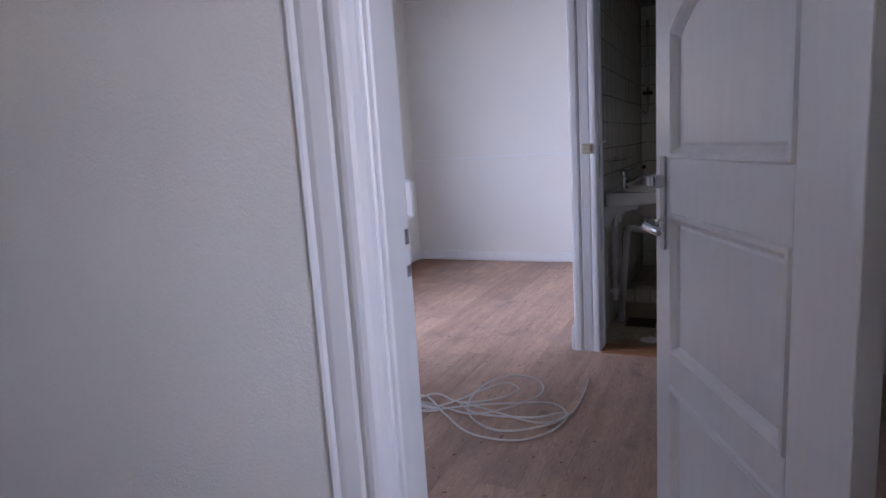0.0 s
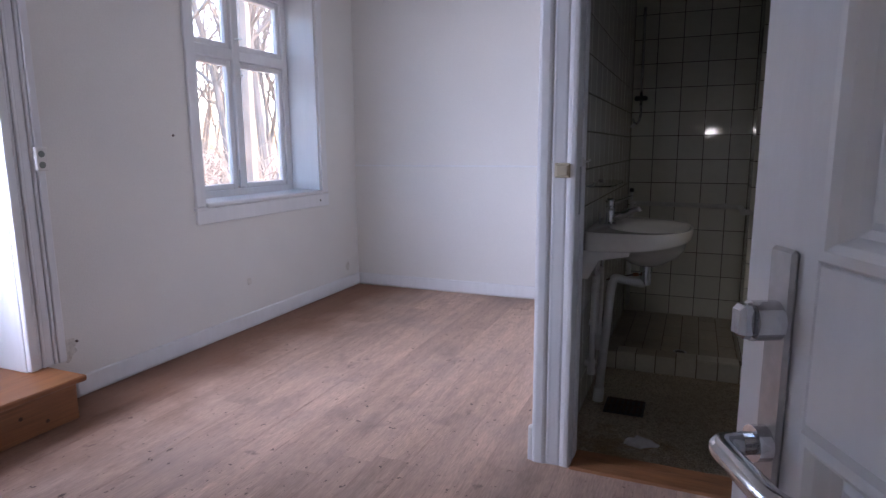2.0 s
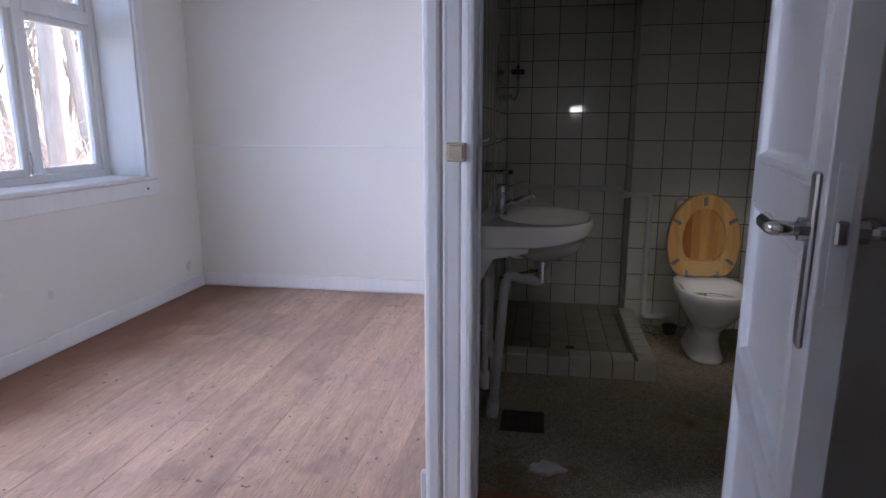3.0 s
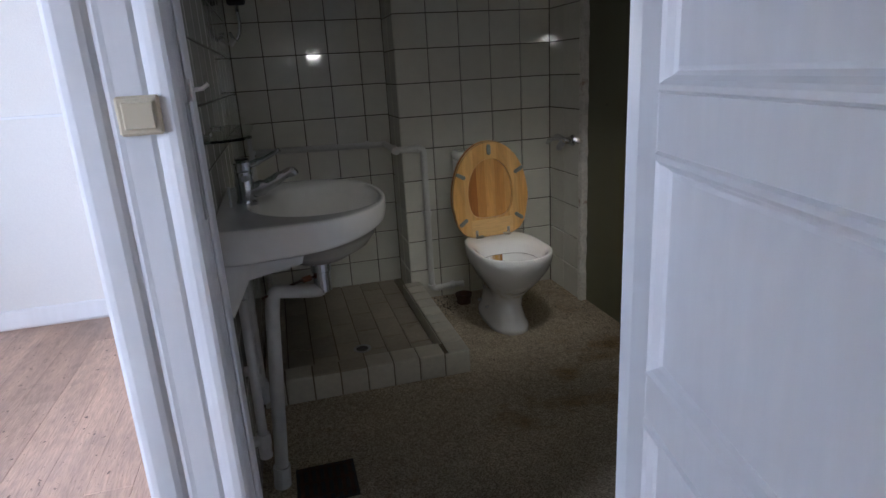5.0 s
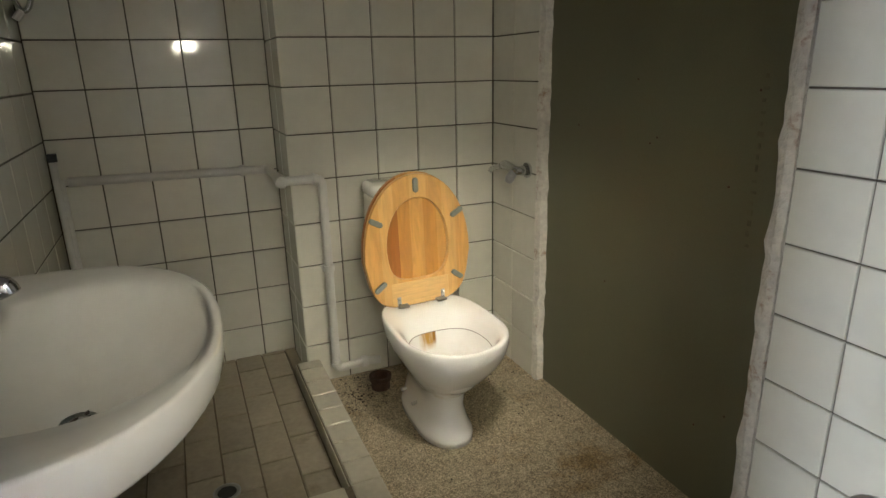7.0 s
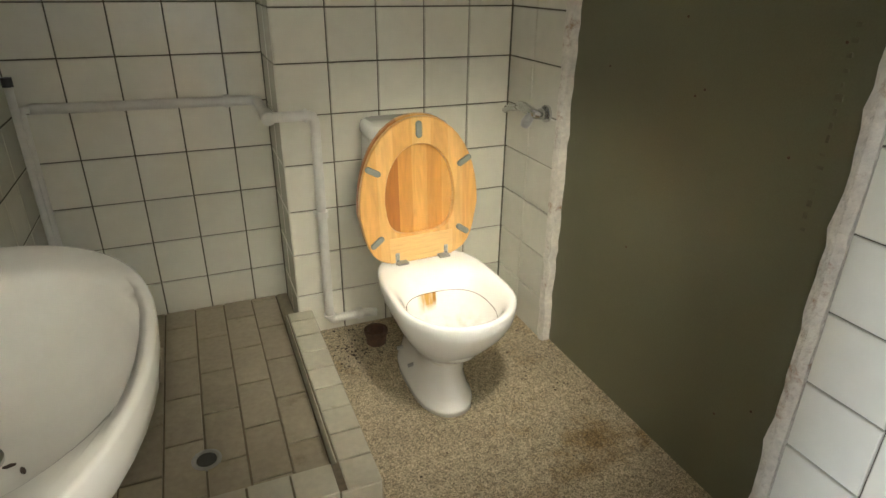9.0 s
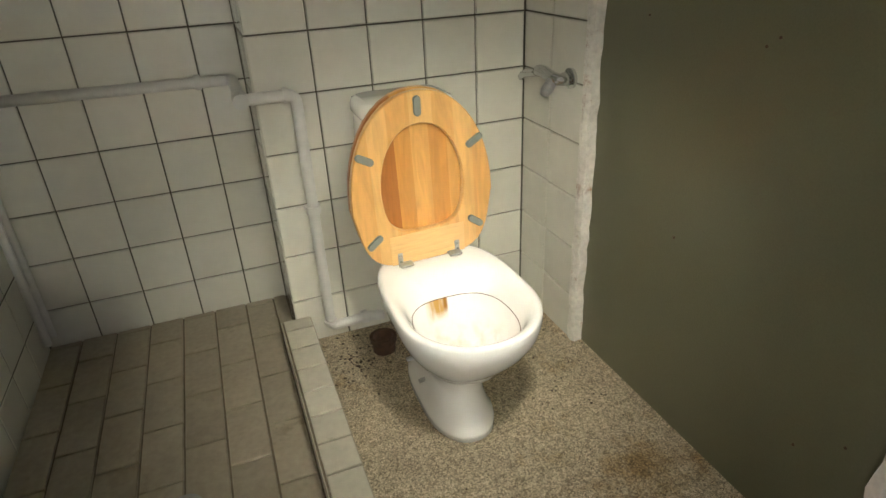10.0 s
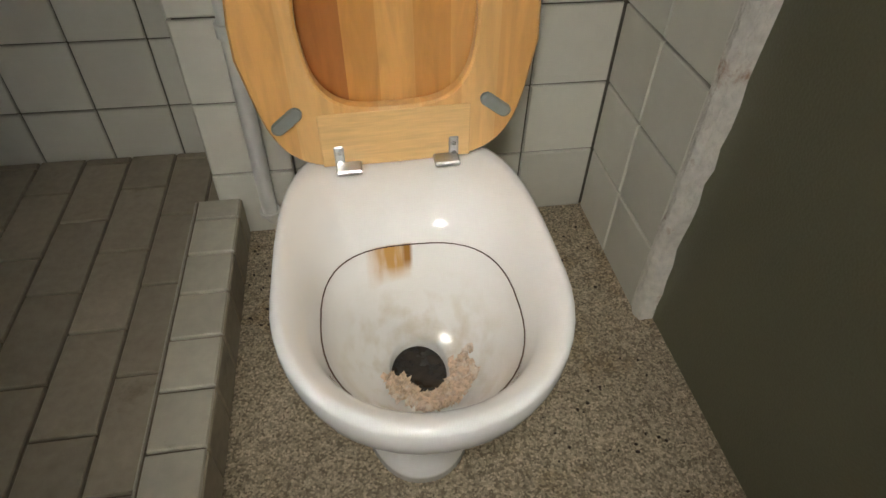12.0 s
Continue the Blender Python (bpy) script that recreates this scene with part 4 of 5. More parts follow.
def edges(a, b, first, p=P):
    e = [a]
    x = first
    while x < b - 0.012:
        if x > a + 0.012: e.append(x)
        x += p
    return e + [b]


ROWS = [P * k for k in range(0, 15)]
wn, ww, we = bpy.data.objects["wall_wash_north"], bpy.data.objects["wall_wash_west"], bpy.data.objects["wall_wash_east"]
tile_wall(wn, (0, YB + 0.008, 0), 0, edges(XBOX, XR, XR - 5 * P), ROWS)
tile_wall(wn, (0, YS + 0.008, 0.006), 0, edges(XL, XBOX, 0.065 - 4 * P), ROWS)
tile_wall(wn, (XBOX + 0.008, 0, 0), -90, edges(-YS, -YB, -YS + 0.13, 0.133), ROWS)
tile_wall(ww, (XL - 0.008, 0, 0), 90, edges(4.16, YS, YS - 14 * P), ROWS)
tile_wall(we, (XR + 0.008, 0, 0), -90, edges(-YB, -5.692, -YB + P), ROWS)
tile_wall(we, (XR + 0.008, 0, 0), -90, edges(-4.770, -4.15, -4.770 + P), ROWS)
ROWS_TOP = ROWS[-1]
# painted wall above the tiles
wall("wall_wash_upper", [(XL, XBOX, YS, YS + 0.0075, ROWS_TOP + 0.004, ZC - 0.002), (XBOX + 0.001, XR, YB + 0.001, YB + 0.0075, ROWS_TOP + 0.004, ZC - 0.002), (XL - 0.0015, XL + 0.002, 4.16, YS - 0.002, ROWS_TOP + 0.004, ZC - 0.002)], M_ROUGHGREY, "grey paint above the tiles")

# ---- shower tray ----
TX, TY, TZ = 0.230, 5.172, 0.098
tray = thing("shower_tray", "raised tiled shower tray with cream edge and dirty beige tiles", "shower tray")
TF = 0.038                       # sunk floor of the tray
bm = box(XL + 0.001, 0.142, TY + 0.097, YB - 0.001, 0.001, TF - 0.008)
box(XL + 0.001, XBOX - 0.001, YB - 0.001, YS - 0.001, 0.001, TF - 0.008, bm=bm)
box(XL + 0.001, TX - 0.006, TY + 0.006, TY + 0.097, 0.001, TZ - 0.008, bm=bm)
box(0.142, TX - 0.006, TY + 0.097, YB - 0.001, 0.001, TZ - 0.008, bm=bm)
part("tray_body", bm, M_TRAYGROUT, tray)
part("curb_face", box(0.1405, 0.1435, TY + 0.0985, YB - 0.002, TF - 0.006, TZ - 0.004, 0.001), M_EDGETILE, tray, "worn side of the raised curb")


def small_tile(w, d, h, material, e=0.0018):
    key = ("s", round(w, 4), round(d, 4), round(h, 4), material.name)
    if key not in tile_meshes:
        bm = bmesh.new()
        a, b = w / 2 - 0.0028, d / 2 - 0.0028
        loft([[(-a, -b, 0), (a, -b, 0), (a, b, 0), (-a, b, 0)], [(-a, -b, h - e), (a, -b, h - e), (a, b, h - e), (-a, b, h - e)],
              [(-a + e, -b + e, h), (a - e, -b + e, h), (a - e, b - e, h), (-a + e, b - e, h)]], bm)
        bmesh.ops.recalc_face_normals(bm, faces=bm.faces)
        me = bpy.data.meshes.new("tile"); bm.to_mesh(me); bm.free(); me.materials.append(material)
        tile_meshes[key] = me
    return tile_meshes[key]


def lay(x0, x1, y0, y1, material, z=TZ - 0.009, m=None, h=0.009):
    ob = new("tile", small_tile(x1 - x0, y1 - y0, h, material))
    k = pose((x0 + x1) / 2, (y0 + y1) / 2, z + rt.uniform(-0.0006, 0.0004), rt.uniform(-0.4, 0.4), rt.uniform(-0.4, 0.4), rt.uniform(-0.3, 0.3))
    ob.matrix_world = k if m is None else m @ k
    ob.parent = tray


CW, CL = 0.0985, 0.200
xs = [0.139] + [0.049 - CW * k for k in range(6)] + [XL + 0.002]
for ci in range(7):
    x1, x0 = xs[ci], xs[ci + 1]
    if x1 - x0 < 0.02: continue
    y = 5.438 - 2 * CL - (CL / 2 if ci % 2 else 0.0)
    y_end = YS - 0.002
    while y < y_end - 0.01:
        a, b = max(y, TY + 0.100), min(y + CL, y_end)
        if b - a > 0.015: lay(x0, x1, a, b, M_TRAYTILE, TF - 0.009)
        y += CL
lay(0.139, XBOX - 0.002, YB + 0.002, YS - 0.002, M_TRAYTILE, TF - 0.009)
# front row of edge tiles, top and face; side row past the gutter
fx = [TX - 0.001 - 0.0975 * k for k in range(9)]
for b, a in zip(fx, fx[1:]):
    a = max(a, XL + 0.002)
    if b - a < 0.02: continue
    if b < 0.17: lay(a, b, TY, TY + 0.098, M_EDGETILE if rt.random() < 0.4 else M_TRAYTILE)
    ob = new("tile", small_tile(b - a, TZ - 0.002, 0.007, M_EDGETILE)); ob.parent = tray
    ob.matrix_world = pose((a + b) / 2, TY + 0.0065, TZ / 2 - 0.001, 90 + rt.uniform(-0.4, 0.4), 0, 0)
sy = [TY + 0.096 * k for k in range(10)]
for a, b in zip(sy, sy[1:]):
    b = min(b, YB - 0.001)
    if b - a < 0.02: continue
    lay(0.146, TX, a, b, M_EDGETILE)
    ob = new("tile", small_tile(b - a, TZ - 0.002, 0.007, M_TRAYTILE)); ob.parent = tray
    ob.matrix_world = pose(TX - 0.0068, (a + b) / 2, TZ / 2 - 0.001, 0, 0, 90) @ pose(0, 0, 0, 90, 0, 0)
dr = thing("shower_drain", "small round steel drain in the shower tray", "drain")
part("drain_ring", lathe([(0.036, TF - 0.003), (0.036, TF + 0.003), (0.031, TF + 0.004), (0.025, TF + 0.001), (0.025, TF - 0.003)], (-0.146, 5.455), 24), M_STEEL, dr)
part("drain_hole", lathe([(0.0245, TF - 0.002), (0.0245, TF + 0.0015)], (-0.146, 5.455), 20), M_BLACK, dr)

# ---- floor drain ----
fd = thing("floor_drain", "square cast-iron floor grate, rusty and dirty", "drain")
GXc, GYc = -0.357, 4.70
part("grate_frame", box(GXc - 0.085, GXc + 0.085, GYc - 0.085, GYc + 0.085, 0.0, 0.003, 0.001), M_BLACK, fd)
for k in range(7):
    x = GXc - 0.069 + 0.023 * k
    part("grate_bar", box(x - 0.006, x + 0.006, GYc - 0.078, GYc + 0.078, 0.003, 0.008, 0.0015), M_BROWN, fd)
for k in range(3):
    y = GYc - 0.06 + 0.06 * k
    part("grate_bar", box(GXc - 0.08, GXc + 0.08, y - 0.005, y + 0.005, 0.0081, 0.0105, 0.001), M_BROWN, fd)

# ---- torn paper on the floor ----
bm = bmesh.new()
rg = random.Random(2)
ring = [(-0.265 + math.cos(a) * (0.045 + 0.018 * rg.uniform(-1, 1)) * 1.2, 4.375 + math.sin(a) * (0.035 + 0.014 * rg.uniform(-1, 1)), 0.006 + 0.008 * rg.random()) for a in [2 * math.pi * i / 18 for i in range(18)]]
top = bm.verts.new((-0.265, 4.375, 0.02))
vs = [bm.verts.new(p) for p in ring]
low = [bm.verts.new((x, y, 0.001)) for x, y, z in ring]
for i in range(18):
    bm.faces.new((vs[i], vs[(i + 1) % 18], top)); bm.faces.new((low[i], low[(i + 1) % 18], vs[(i + 1) % 18], vs[i]))
bm.faces.new(low[::-1])
tagged(part("paper_scrap", bm, M_PAPER), "torn crumpled scrap of white paper on the floor", "paper")


# ---- toilet ----
CX = 0.522


RIMW = 0.935
ZS = 0.945


def rim_ring(z, front, back, half, p_front=2.0, p_back=3.0, cy=5.46, n=48, cx=CX):
    pts = []
    for i in range(n):
        a = 2 * math.pi * i / n
        c, s = math.cos(a), math.sin(a)
        e = p_front if s < 0 else p_back
        x = (half * RIMW) * math.copysign(abs(c) ** (2 / e), c)
        y = (cy - front if s < 0 else back - cy) * math.copysign(abs(s) ** (2 / e), s)
        pts.append((cx + x, cy + y, z))
    return pts


toilet = thing("toilet", "white porcelain toilet with wooden seat folded up, stained inside", "toilet")
F, B, H = 5.245, 5.70, 0.178
outer = [
    rim_ring(0.002, 5.404, 5.78, 0.093, 2.2, 3.5, 5.56), rim_ring(0.022, 5.405, 5.78, 0.092, 2.2, 3.5, 5.56), rim_ring(0.034, 5.410, 5.78, 0.088, 2.2, 3.5, 5.56), rim_ring(0.06, 5.424, 5.775, 0.075, 2.2, 3.5, 5.56),
    rim_ring(0.12, 5.446, 5.77, 0.064, 2.2, 3.2, 5.56), rim_ring(0.165, 5.440, 5.77, 0.072, 2.2, 3.2, 5.54), rim_ring(0.21, 5.391, 5.77, 0.100, 2.1, 3.2, 5.50),
    rim_ring(0.26, 5.336, 5.77, 0.132, 2.1, 3.2, 5.48), rim_ring(0.31, 5.293, 5.77, 0.158, 2.1, 3.2, 5.46), rim_ring(0.35, 5.269, 5.76, 0.172, 2.1, 3.4), rim_ring(0.375, 5.263, 5.75, 0.176, 2.1, 3.4),
    rim_ring(0.392, 5.263, 5.75, 0.1762, 2.1, 3.4), rim_ring(0.3975, 5.265, 5.748, 0.1745, 2.1, 3.4), rim_ring(0.3995, 5.270, 5.742, 0.170, 2.1, 3.4), rim_ring(0.399, 5.277, 5.725, 0.164, 2.1, 3.3),
    rim_ring(0.394, 5.286, 5.668, 0.156, 2.1, 2.9), rim_ring(0.384, 5.296, 5.640, 0.147, 2.1, 2.8), rim_ring(0.367, 5.306, 5.614, 0.137, 2.2, 2.8), rim_ring(0.345, 5.313, 5.594, 0.1295, 2.2, 2.8),
    rim_ring(0.3395, 5.3145, 5.590, 0.1275, 2.2, 2.8), rim_ring(0.335, 5.3155, 5.588, 0.126, 2.2, 2.8), rim_ring(0.31, 5.321, 5.583, 0.121, 2.2, 2.6), rim_ring(0.27, 5.336, 5.575, 0.107, 2, 2), rim_ring(0.23, 5.361, 5.565, 0.085, 2, 2, 5.47),
    rim_ring(0.20, 5.396, 5.555, 0.060, 2, 2, 5.485), rim_ring(0.188, 5.423, 5.548, 0.045, 2, 2, 5.492), rim_ring(0.180, 5.445, 5.545, 0.042, 2, 2, 5.496), rim_ring(0.15, 5.453, 5.543, 0.040, 2, 2, 5.499), rim_ring(0.10, 5.460, 5.54, 0.038, 2, 2, 5.50)]
outer = [[(x, 5.5 - (5.5 - y) * 0.93 if y < 5.5 else y, z * ZS) for x, y, z in r] for r in outer]
part("bowl", loft(outer), M_BOWL, toilet, smooth=True)
part("water", lathe([(0.043, 0.150), (0.043, 0.1545)], (CX, 5.502), 24), M_DARKWATER, toilet, "black stagnant water")
# dark seam under the rim
ln = [(x, 5.5 - (5.5 - y) * 0.93 if y < 5.5 else y, z * ZS) for x, y, z in rim_ring(0.3370, 5.3176, 5.5858, 0.1245, 2.2, 2.8)]
part("rim_seam", tube(ln + ln[:2], 0.0009, 5), M_BROWN, toilet, "brown limescale line under the rim")
for dx in (-1, 1):
    for y in (5.60, 5.70): part("bolt_cap", cyl((CX + dx * 0.064, y, 0.075), (CX + dx * 0.083, y, 0.072), 0.006, 10), M_STEEL, toilet)
# cistern
ci = []
for z, x, y0 in ((0.385, 0.132, 5.79), (0.40, 0.137, 5.775), (0.55, 0.137, 5.800), (0.69, 0.132, 5.818), (0.708, 0.130, 5.82)):
    ci.append(rim_ring(z, y0, 5.985, x, 5, 6, 5.90, 40, CX + 0.020))
part("cistern", loft(ci), M_PORC, toilet, smooth=True)
lid = [rim_ring(z, y0, 5.988, x, 4.5, 6, 5.90, 40, CX + 0.020) for z, x, y0 in ((0.7085, 0.132, 5.816), (0.714, 0.136, 5.811), (0.732, 0.136, 5.811), (0.744, 0.130, 5.818), (0.748, 0.118, 5.832))]
part("cistern_lid", loft(lid), M_PORC, toilet, smooth=True)
part("flush_button", lathe([(0.022, 0.747), (0.022, 0.753), (0.018, 0.756)], (CX + 0.01, 5.90), 20), M_CHROME, toilet, "chrome flush button")

# ---- wooden seat, ring and lid folded up ----
SEAT_AT = pose(CX - 0.004, 5.684, 0.379, 0.5, -1.5, 0)


def seat_part(name, bm, material, label):
    ob = part(name, bm, material, toilet, label)
    ob.matrix_world = SEAT_AT
    return ob


def seat_ring(half, z0, z1, low, high, n=44, pb=4.5, pt=2.1, zc=0.16):
    pts = []
    for i in range(n):
        a = 2 * math.pi * i / n
        c, s = math.cos(a), math.sin(a)
        e = pt if s > 0 else pb
        zz = (z1 - zc if s > 0 else zc - z0) * math.copysign(abs(s) ** (2 / e), s)
        w = half * (1 - 0.15 * max(0, -zz / zc))
        pts.append((w * math.copysign(abs(c) ** (2 / e), c), zc + zz))
    return pts


# local: x across, z up along the seat, -y faces the room
o1, i1 = seat_ring(0.179, 0.0, 0.427, 0, 0), seat_ring(0.104, 0.086, 0.352, 0, 0, zc=0.19, pb=3.4)
bm = bmesh.new()


def ring_loop(pts, y, inset=0.0):
    cx = 0.0; cz = 0.19
    out = []
    for x, z in pts:
        d = math.hypot(x - cx, z - cz)
        out.append((cx + (x - cx) * (1 - inset / d), y, cz + (z - cz) * (1 - inset / d)))
    return out


loops = [ring_loop(o1, 0.0, 0.003), ring_loop(o1, 0.003), ring_loop(o1, 0.017), ring_loop(o1, 0.020, 0.003), ring_loop(i1, 0.020, -0.003), ring_loop(i1, 0.017), ring_loop(i1, 0.003), ring_loop(i1, 0.0, -0.003)]
vs = [[bm.verts.new(p) for p in l] for l in loops]
for a, b in zip(vs, vs[1:] + vs[:1]):
    for i in range(len(a)): bm.faces.new((a[i], a[(i + 1) % len(a)], b[(i + 1) % len(a)], b[i]))
seat_part("seat_ring", bm, M_RING, "light pine ring")
o2 = seat_ring(0.178, 0.002, 0.429, 0, 0)
seat_part("seat_lid", loft([ring_loop(o2, 0.026, 0.003), ring_loop(o2, 0.029), ring_loop(o2, 0.042), ring_loop(o2, 0.045, 0.004)]), M_LID, "darker orange pine lid")


seat_part("cross_bar", box(-0.098, 0.098, -0.0008, 0.0205, 0.004, 0.083, 0.001), M_BAR, "pale yellow pine cross bar")


def pad(x, z, ang):
    bm = bmesh.new()
    L, r = 0.015, 0.0085
    ring = []
    for s in (1, -1):
        for k in range(7):
            a = math.pi * (k / 6 - 0.5) + (0 if s > 0 else math.pi)
            ring.append((L * s + r * math.cos(a), r * math.sin(a)))
    c, s_ = math.cos(radians(ang)), math.sin(radians(ang))
    rr = lambda k, y: [(x + (u * c - v * s_) * k, y, z + (u * s_ + v * c) * k) for u, v in ring]
    return loft([rr(1, 0.0), rr(1, -0.005), rr(0.85, -0.007)], bm)


for x, z, a in ((0.0, 0.393, 90), (-0.135, 0.290, 150), (0.135, 0.290, 30), (-0.134, 0.079, 38), (0.130, 0.079, 142)):
    seat_part("rubber_pad", pad(x, z, a), M_GREY, "grey rubber pad")
for x in (-0.076, 0.076):
    h = seat_part("hinge", box(x - 0.0065, x + 0.0065, -0.004, 0.0, -0.005, 0.036, 0.002), M_STEEL, "steel hinge strap")
    for z in (0.012, 0.027): part("screw", cyl((x, -0.004, z), (x, -0.0055, z), 0.0035, 10), M_CHROME, h)
    bm = box(min(x - 0.006, x + (0.028 if x < 0 else -0.028)), max(x + 0.006, x + (0.028 if x < 0 else -0.028)), -0.024, 0.0, 0.0035, 0.0105, 0.002)
    seat_part("hinge_foot", bm, M_STEEL, "steel hinge foot")

# ---- wet paper pulp and black spots in the bowl ----
bm = bmesh.new()
rg = random.Random(31)
for k in range(260):
    a, rr = rg.uniform(math.pi * 1.02, math.pi * 2.05), rg.uniform(0.7, 1.35)
    x = CX + 0.010 + math.cos(a) * 0.044 * rr
    y = 5.478 + math.sin(a) * 0.066 * rr
    z = 0.193 + 0.60 * max(0, math.hypot((x - CX) * 1.1, (y - 5.49) * 0.75) - 0.038) + rg.uniform(-0.002, 0.008)
    c = Vector((x, 5.5 - (5.5 - y) * 0.93, (z + 0.30 * max(0, 5.462 - y)) * ZS))
    d = Vector((rg.uniform(-1, 1), rg.uniform(-1, 1), rg.uniform(-0.3, 0.5))).normalized()
    e = d.orthogonal().normalized()
    u, v = d * rg.uniform(0.004, 0.010), e * rg.uniform(0.003, 0.007)
    w = d.cross(e) * 0.0022
    q = [bm.verts.new(c + p) for p in (-u - v, u - v * 0.6, u * 0.7 + v, -u * 0.8 + v * 0.8)]
    top = bm.verts.new(c + w)
    for i in range(4): bm.faces.new((q[i], q[(i + 1) % 4], top))
    bm.faces.new(q[::-1])
tagged(part("paper_pulp", bm, M_WET), "soggy beige paper pulp beside the toilet outlet", "paper pulp", kind="stuff")

# ---- soil pipe behind the toilet ----
sp = thing("soil_pipe", "short dark rusty pipe stub at the floor", "pipe")
part("pipe_stub", lathe([(0.034, 0.0), (0.034, 0.030), (0.040, 0.034), (0.041, 0.050), (0.031, 0.050), (0.030, 0.012)], (0.418, 5.868), 20), M_BROWN, sp)

# ---- crumbs ----
bm = bmesh.new()
rg = random.Random(77)
for k in range(230):
    if k < 130: x, y = rg.gauss(0.32, 0.06), rg.gauss(5.86, 0.07)
    elif k < 200: x, y = rg.uniform(0.70, 0.93), rg.uniform(5.4, 5.95)
    else: x, y = rg.uniform(0.24, 0.95), rg.uniform(4.4, 5.9)
    if not (0.235 < x < 0.945 and y < 5.985): continue
    if abs(x - CX) < 0.10 and 5.38 < y < 5.8: continue
    s = rg.uniform(0.0013, 0.0042) * (0.95 if k < 130 else 0.85)
    bmesh.ops.create_icosphere(bm, subdivisions=1, radius=s, matrix=pose(x, y, s * 0.4, rg.uniform(0, 90), rg.uniform(0, 90), 0) @ Matrix.Diagonal((1.4, 0.9, 0.6, 1)))
tagged(part("floor_crumbs", bm, M_DIRT), "dark crumbs and dirt on the concrete floor", "dirt", kind="stuff")

# ---- wall pipes ----
wp = thing("water_pipe", "white painted water pipe along the tiled wall", "pipe")
a = [(-0.485, YS - 0.022, 0.782), (0.150, YS - 0.022, 0.772), (0.150, YB - 0.03, 0.768), (0.284, YB - 0.03, 0.768), (0.284, YB - 0.03, 0.058), (0.40, YB - 0.03, 0.066), (0.44, YB - 0.06, 0.075)]
part("pipe_run", tube(bend(a, 0.024), 0.0150, 14), M_PIPEW, wp, smooth=True)
for p, q in (((0.284, YB - 0.03, 0.44), (0.284, YB - 0.03, 0.462)), ((0.05, YS - 0.022, 0.774), (0.066, YS - 0.022, 0.774)), ((0.254, YB - 0.03, 0.768), (0.262, YB - 0.03, 0.768)), ((0.284, YB - 0.03, 0.075), (0.284, YB - 0.03, 0.083)), ((0.38, YB - 0.03, 0.0645), (0.40, YB - 0.03, 0.0655))):
    part("pipe_collar", cyl(p, q, 0.0205), M_PIPEW, wp)
part("pipe_elbow", cyl((0.150, YB + 0.01, 0.770), (0.150, YB - 0.045, 0.767), 0.0195), M_PIPEW, wp)
for x, z in ((0.284, 0.451), (0.058, 0.774)):
    y = YB if z < 0.6 else YS
    part("pipe_bracket", box(x - 0.022, x + 0.022, y - 0.008, y + 0.0, z - 0.007, z + 0.007, 0.002), M_PIPEW, wp)
up = thing("riser_pipe", "white pipes rising in the shower corner with black cap", "pipe")
part("pipe_run", tube(bend([(-0.50, YS - 0.05, 0.10), (-0.50, YS - 0.05, 0.785), (-0.485, YS - 0.022, 0.782)], 0.012), 0.0105, 12), M_PIPEW, up, smooth=True)
part("pipe_run", tube([(-0.503, YS - 0.10, 0.10), (-0.503, YS - 0.10, 0.86)], 0.0105, 12), M_PIPEW, up, smooth=True)
part("pipe_cap", cyl((-0.503, YS - 0.10, 0.86), (-0.503, YS - 0.10, 0.885), 0.014), M_BLACK, up, "black valve cap")
rail = thing("shower_rail", "chrome shower rail with sliding holder and hose", "shower")
part("rail_bar", tube([(-0.475, YS - 0.05, 1.42), (-0.475, YS - 0.05, 2.02)], 0.0095, 12), M_CHROME, rail, smooth=True)
for z in (1.46, 1.98): part("rail_bracket", cyl((-0.475, YS, z), (-0.475, YS - 0.052, z), 0.012), M_CHROME, rail)
part("slider", box(-0.515, -0.435, YS - 0.075, YS - 0.035, 1.445, 1.475, 0.008), M_BLACK, rail, "black sliding holder")
part("hose", tube(smooth_path([(-0.475, YS - 0.06, 1.42), (-0.472, YS - 0.065, 1.36), (-0.485, YS - 0.07, 1.31), (-0.505, YS - 0.07, 1.30), (-0.52, YS - 0.06, 1.33)], 6), 0.008, 10), M_CHROME, rail, smooth=True)
part("hose_end", cyl((-0.505, YS - 0.07, 1.30), (-0.525, YS - 0.068, 1.275), 0.011, 12), M_CABLE, rail)

# ---- wall mixer beside the toilet ----
mx_ = thing("wall_tap", "chrome wall tap on the tiles beside the toilet", "tap")
part("tap_body", tube(bend([(XR, 5.745, 0.770), (XR - 0.045, 5.745, 0.770), (XR - 0.050, 5.81, 0.785), (XR - 0.042, 5.85, 0.775)], 0.02), [0.017] * 2 + [0.0155] * 11 + [0.013], 14), M_CHROME, mx_, smooth=True)
part("tap_flange", cyl((XR, 5.745, 0.770), (XR - 0.008, 5.745, 0.770), 0.026, 20), M_CHROME, mx_)
part("tap_spout", tube(smooth_path([(XR - 0.045, 5.80, 0.782), (XR - 0.043, 5.86, 0.770), (XR - 0.035, 5.93, 0.755), (XR - 0.032, 5.955, 0.742)], 5), 0.0105, 12), M_CHROME, mx_, smooth=True)
part("tap_knob", tube([(XR - 0.045, 5.755, 0.772), (XR - 0.062, 5.765, 0.742), (XR - 0.066, 5.768, 0.730)], [0.014, 0.016, 0.012], 14), M_STEEL, mx_, smooth=True)

# ---- washbasin ----
basin = thing("washbasin", "cream-white porcelain corner-backed washbasin on a white bracket", "washbasin")
YC = 4.775


